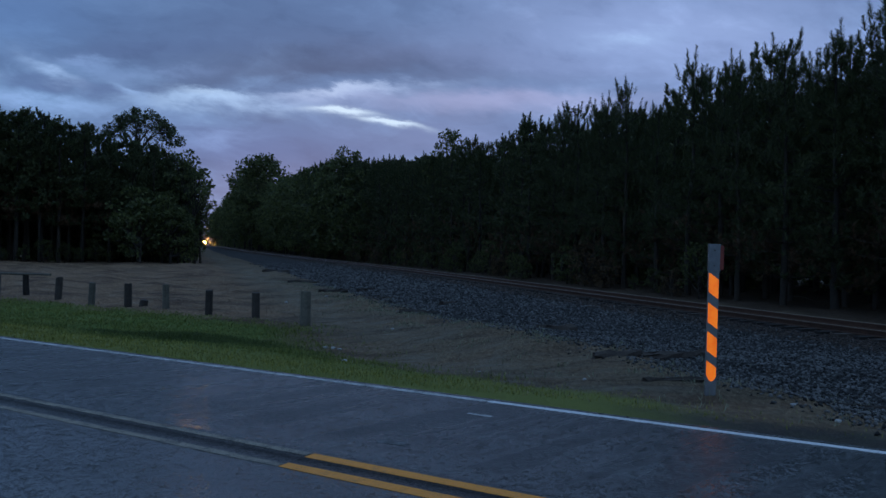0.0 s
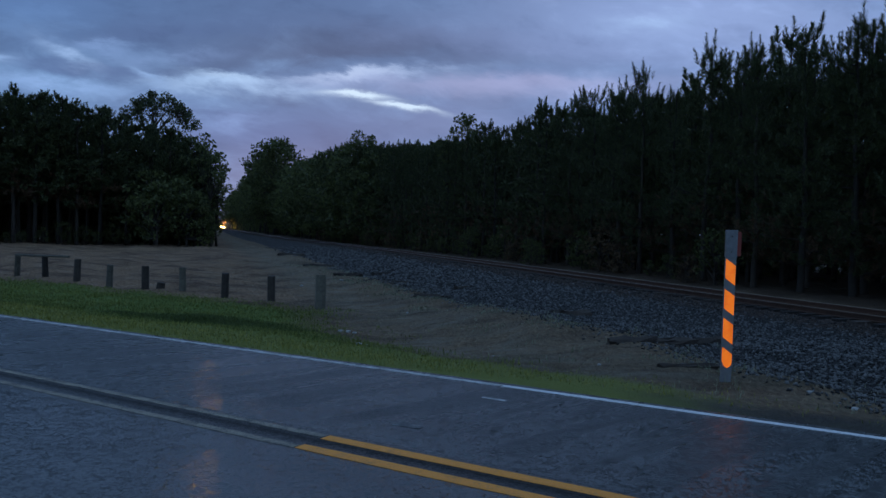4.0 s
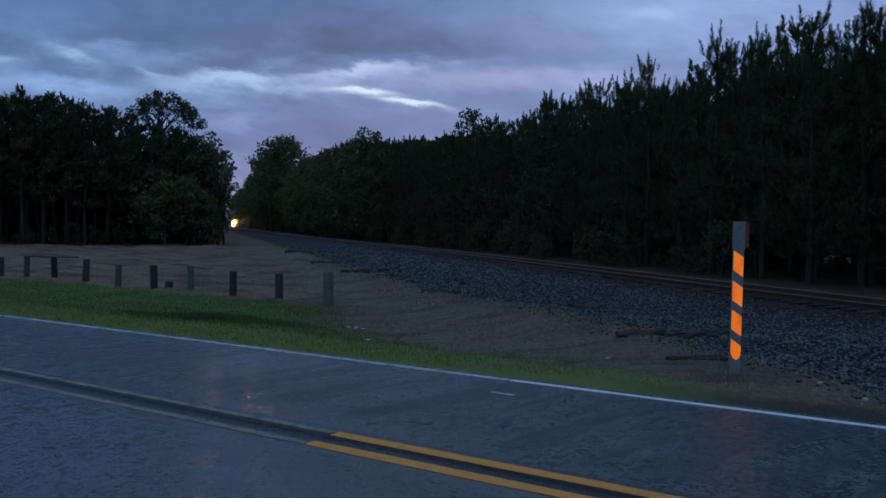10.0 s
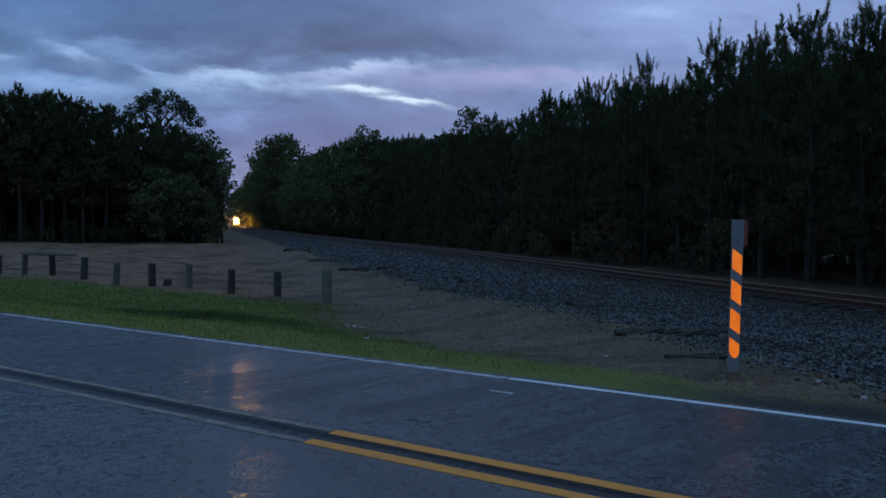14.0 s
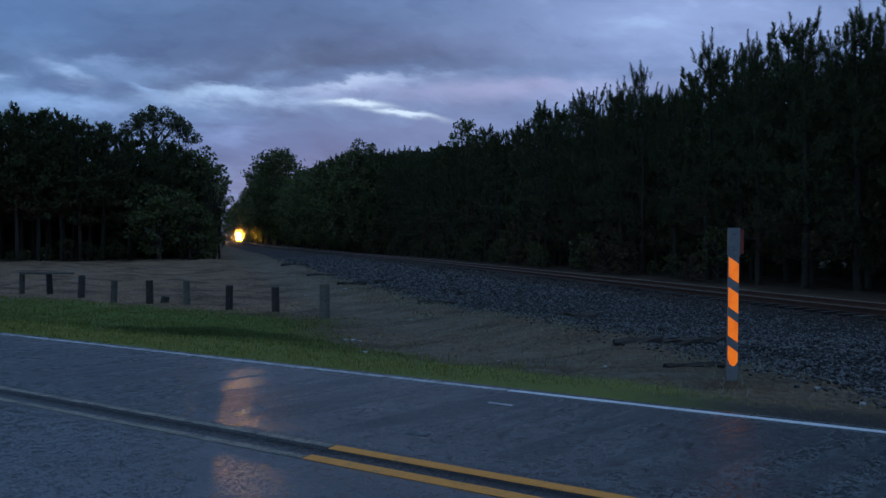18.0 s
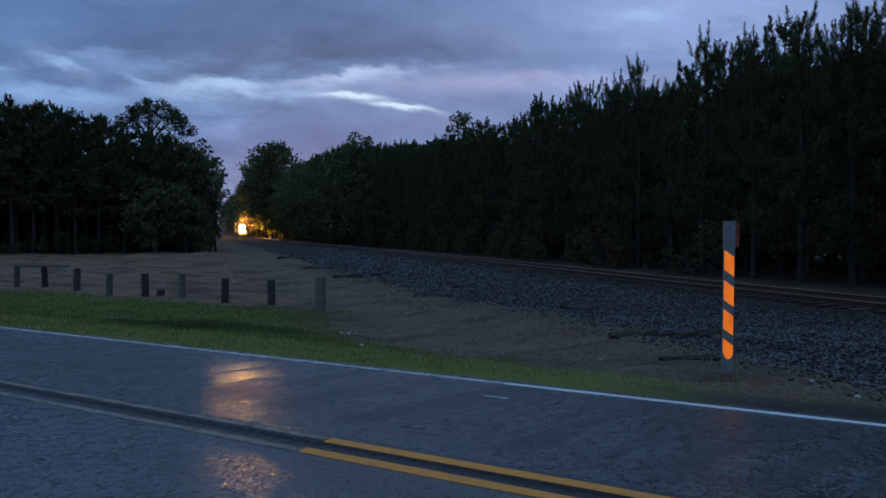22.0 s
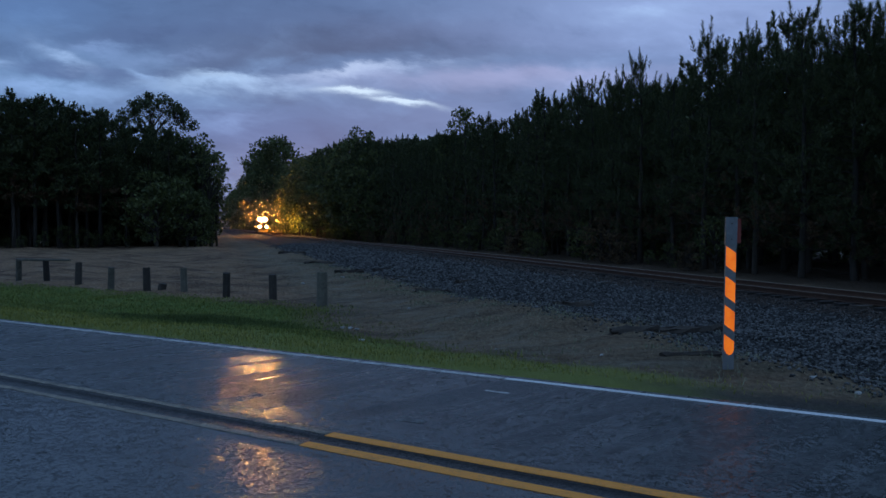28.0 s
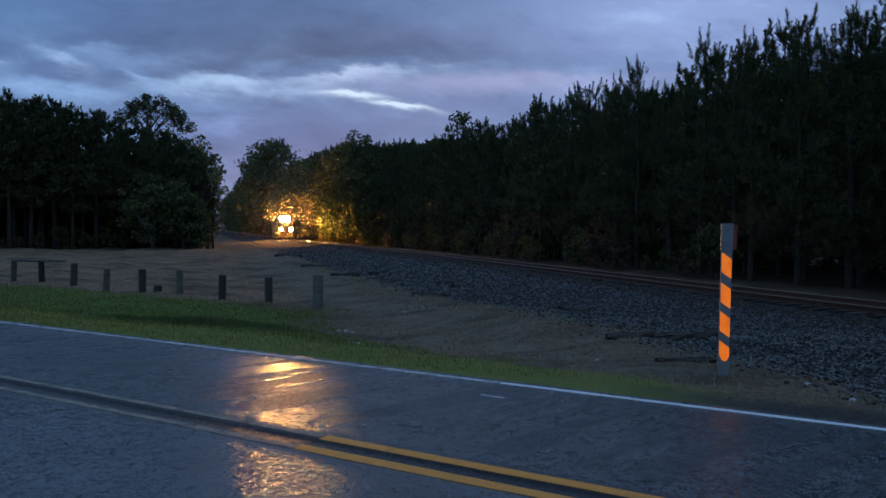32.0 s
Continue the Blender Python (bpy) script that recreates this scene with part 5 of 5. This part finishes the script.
def blades(name, x, y, h, lean, width, mat, label, seed):
    """Bent blades of grass, two triangles and a tip each."""
    rng = np.random.default_rng(seed)
    n = len(x)
    z = ground_z(x, y) - 0.01
    a = rng.uniform(0, 6.28, n)
    d = np.stack([np.cos(a), np.sin(a), np.zeros(n)], -1)
    w = np.stack([-np.sin(a), np.cos(a), np.zeros(n)], -1) * (width * rng.uniform(0.6, 1.3, n) / 2)[:, None]
    p = np.stack([x, y, z], -1)
    up = np.array([0, 0, 1.0])
    tilt = lean * rng.uniform(0.2 if lean < 0.95 else 0.8, 1.0, n)
    m = p + d * (h * tilt * 0.4)[:, None] + up * (h * 0.6 * np.sqrt(np.maximum(1 - tilt ** 2, 0.02)))[:, None]
    t = p + d * (h * tilt)[:, None] + up * (h * np.sqrt(np.maximum(1 - tilt ** 2, 0.02)) * 0.95)[:, None]
    v = np.stack([p - w, p + w, m + w * 0.7, m - w * 0.7, t], 1).reshape(-1, 3)
    k = (np.arange(n) * 5)[:, None, None]
    f = (np.array([(0, 1, 2), (0, 2, 3), (3, 2, 4)])[None] + k).reshape(-1, 3)
    tagged(new(name, mesh_of(name, v, f, mat)), label, "grass", kind="stuff")


def cover():
    rng = np.random.default_rng(21)
    # green verge
    n = 150000
    u, v = -46 + 50 * rng.uniform(0, 1, n) ** 0.75, 8.0 + 9.0 * rng.uniform(0, 1, n) ** 1.35
    x, y = ROAD[0] * u + ACROSS[0] * v, ROAD[1] * u + ACROSS[1] * v
    l = lat(x, y)
    jit = rng.normal(0, 0.55, n)
    lim = -10.2 - 3.1 * np.clip((v - 8.9) * 0.8, 0, 1)
    clump = np.sin(x * 1.7 + 2 * np.sin(y * 0.9)) * np.sin(y * 1.3 + x * 0.4)
    keep = (l < lim + jit + clump * 0.5) & (v < 16.6 + jit * 0.7) & (np.hypot(x, y) > 6) & (v > 8.12 + 0.35 * step(-15.5, -11.5, l) + 0.12 * clump)
    keep &= rng.uniform(0, 1, n) < 1 - 0.75 * step(-13.2, -10.6, l)
    keep_edge = keep & (v + jit * 0.6 < 9.9)
    keep &= ~keep_edge
    xe, ye = x[keep_edge], y[keep_edge]
    blades("roadside_grass", xe, ye, rng.uniform(0.03, 0.08, len(xe)), 0.8, 0.012 * np.clip(np.hypot(xe, ye) / 12, 0.8, 2.2), BLADE_EDGE,
           "yellowish short grass along the tarmac edge", 3)
    # a darker patch of longer grass towards the fence corner
    m = 16000
    a, q = rng.uniform(0, 6.28, m), rng.uniform(0, 1, m) ** 0.8 * rng.uniform(0.8, 1.15, m)
    px, py = -5.6 + q * (3.3 * np.cos(a) * 0.86 + 1.15 * np.sin(a) * 0.5), 17.3 + q * (-3.3 * np.cos(a) * 0.42 + 1.15 * np.sin(a) * 0.86)
    blades("long_grass", px, py, rng.uniform(0.08, 0.20, m) * (1.15 - 0.6 * q), 0.7, 0.017, BLADE_DARK, "darker patch of longer verge grass", 6)
    x, y, v, clump = x[keep], y[keep], v[keep], clump[keep]
    far = np.hypot(x, y)
    h = rng.uniform(0.03, 0.085, len(x)) * (1 + 0.5 * np.clip(clump, 0, 1)) * np.where(v < 9.2, 0.9, 1.1)
    blades("verge_grass", x, y, h, 0.75, 0.012 * np.clip(far / 12, 0.8, 2.2), BLADE, "mown green verge grass beside the road", 1)
    # weeds along the ballast's foot
    n = 13000
    s, l = 6 + 46 * rng.uniform(0, 1, n) ** 1.6, rng.normal(-9.8, 0.85, n)
    x, y = TRACK_X + TRACK[0] * s + SIDE[0] * l, TRACK[1] * s + SIDE[1] * l
    keep = (across(x, y) > 8.7) & (np.sin(x * 2.1 + 1.5 * np.sin(y * 1.2)) * np.sin(y * 1.7 - x) > 0.0)
    x, y = x[keep], y[keep]
    blades("weeds", x, y, rng.uniform(0.04, 0.13, len(x)), 0.9, 0.012 * np.clip(np.hypot(x, y) / 12, 0.8, 2.2), WEED, "pale green weeds at the ballast's foot", 4)
    # straw on the dry ground
    n = 60000
    s, l = 1 + 60 * rng.uniform(0, 1, n) ** 1.7, -18 + 9.2 * rng.uniform(0, 1, n) ** 0.7
    x = TRACK_X + TRACK[0] * s + SIDE[0] * l
    y = TRACK[1] * s + SIDE[1] * l
    v = across(x, y)
    keep = (v > 8.5) & ((l > -13.6) | (v > 16.5)) & (rng.uniform(0, 1, n) < 0.35 + 0.65 * (np.sin(x * 1.1 + y * 0.6) * np.sin(y * 0.8 - x * 0.5) > -0.1))
    x, y = x[keep], y[keep]
    far = np.hypot(x, y)
    blades("dry_straw", x, y, rng.uniform(0.05, 0.16, len(x)) * np.where(rng.uniform(0, 1, len(x)) < 0.12, 1.0, 0.45), 0.99, 0.010 * np.clip(far / 10, 0.8, 3.0), STRAW, "flattened dry straw on bare earth", 2)


cover()


def old_timber(x, y, length, turn, thick, seed):
    """A rotten length of sleeper or log half sunk in the ground."""
    rng = random.Random(seed)
    bm = bmesh.new()
    rod(bm, (-length / 2, 0, 0), (length / 2, 0, 0), thick * 0.55, thick * 0.42, 8)
    bmesh.ops.subdivide_edges(bm, edges=[e for e in bm.edges if abs(e.verts[0].co.x - e.verts[1].co.x) > length * 0.5], cuts=4)
    for v in bm.verts:
        v.co += Vector((rng.uniform(-0.04, 0.04), rng.uniform(-0.25, 0.25) * thick, rng.uniform(-0.22, 0.22) * thick))
        v.co.y += 0.12 * length * 0.3 * math.sin(v.co.x * 2.1 + seed)
    me = bpy.data.meshes.new("rotten_timber")
    bm.to_mesh(me)
    bm.free()
    me.materials.append(CREOSOTE)
    ob = new("rotten_timber", me)
    ob.matrix_basis = pose(x, y, float(ground_z(x, y)) + thick * 0.08, 0, 0, turn)
    tagged(ob, "dark rotten length of old sleeper on the ballast edge", "timber", "old timber beside the track")


for i, (x, y, length, turn, thick) in enumerate((
        (3.44, 19.5, 1.1, 18, 0.22), (3.3, 12.7, 1.0, 20, 0.14), (4.1, 13.0, 0.9, 12, 0.16), (4.9, 13.4, 0.9, 25, 0.18), (-1.9, 32.4, 1.6, 50, 0.24),
        (-0.25, 25.6, 1.5, 35, 0.22), (-4.4, 35.3, 1.5, 30, 0.24), (-12.2, 60.5, 2.4, 40, 0.3), (3.35, 9.95, 0.8, 8, 0.08), (-7.2, 44.0, 2.0, 45, 0.26),
        (-3.1, 38.6, 1.4, 60, 0.22), (1.5, 22.4, 0.9, 10, 0.15), (5.6, 9.4, 0.7, -20, 0.09), (0.9, 30.0, 1.0, 55, 0.18))):
    old_timber(x, y, length, turn, thick, i)


def pale_stone(x, y, r, seed):
    rng = random.Random(seed)
    bm = bmesh.new()
    bmesh.ops.create_icosphere(bm, subdivisions=1, radius=r)
    for v in bm.verts:
        v.co *= rng.uniform(0.7, 1.25)
        v.co.z *= 0.55
    me = bpy.data.meshes.new("pale_stone")
    bm.to_mesh(me)
    bm.free()
    me.materials.append(PALE)
    ob = new("pale_stone", me)
    ob.matrix_basis = pose(x, y, float(ground_z(x, y)) + r * 0.25, 0, 0, rng.uniform(0, 360))
    tagged(ob, "pale chip of broken rock on the bare earth", "stone", "pale stones on the verge")


PALE = speckled("pale_rock", (0.28, 0.28, 0.27), (0.48, 0.48, 0.46), 0.6, 8, 0.2)
for i, (x, y, r) in enumerate(((-1.46, 13.5, 0.07), (-1.3, 13.45, 0.05), (-1.62, 13.6, 0.05), (-2.0, 16.4, 0.07), (-1.85, 16.2, 0.06), (-2.2, 16.6, 0.06), (-0.88, 20.0, 0.05),
                               (4.47, 7.95, 0.05), (4.3, 8.6, 0.04), (0.9, 12.2, 0.03), (-5.6, 30.0, 0.09), (-2.6, 27.0, 0.07), (-9.0, 13.9, 0.05),
                               (5.1, 8.3, 0.035), (2.2, 10.2, 0.03), (-4.4, 33.0, 0.08))):
    pale_stone(x, y, r, i)


def fence_rail():
    a, b, c = FENCE[8], FENCE[7], FENCE[6]
    bm = bmesh.new()
    za, zb = float(ground_z(a[0], a[1])) + a[2] + 0.03, float(ground_z(b[0], b[1])) + b[2] + 0.03
    rod(bm, (a[0] - 0.1, a[1] + 0.06, za), (b[0] + 0.75 * (c[0] - b[0]), b[1] + 0.75 * (c[1] - b[1]), zb), 0.055, 0.045, 7)
    me = bpy.data.meshes.new("fence_rail")
    bm.to_mesh(me)
    bm.free()
    me.materials.append(TIMBER)
    tagged(new("fence_rail", me), "weathered round rail laid along the fence post tops", "fence rail")


fence_rail()


def road_marks():
    """Small scraps of old paint and a pale patch on the tarmac."""
    for u0, u1, v0, v1, mat in ((-3.66, -3.38, 7.14, 7.19, WHITE_WORN), (-3.80, -3.52, 5.63, 5.74, PAINT_GHOST)):
        ob = strip("paint_scrap", u0, u1, v0, v1, 0.0045, mat, 0.004, bpy.data.objects["road"], wavy=0.03, pieces=6)
        ob["label"] = "worn scrap of pale road paint"


road_marks()


def motions():
    rows = []
    for i in range(17):
        t = 2.0 * i
        tau = 32.0 - t
        far = 152.0 + 16.5 * tau + 0.13 * tau * tau      # metres ahead of the camera
        s = far / TRACK[1]
        p = track_point(s, 0.0, float(np.interp(s, GRADE_S, GRADE_Z)))
        rows.append((t, pose(p.x, p.y, p.z, 0, 0, 197.64)))
    walk(LOCO, rows)


GRADE_S, GRADE_Z = RAIL_S, RAIL_Z
motions()
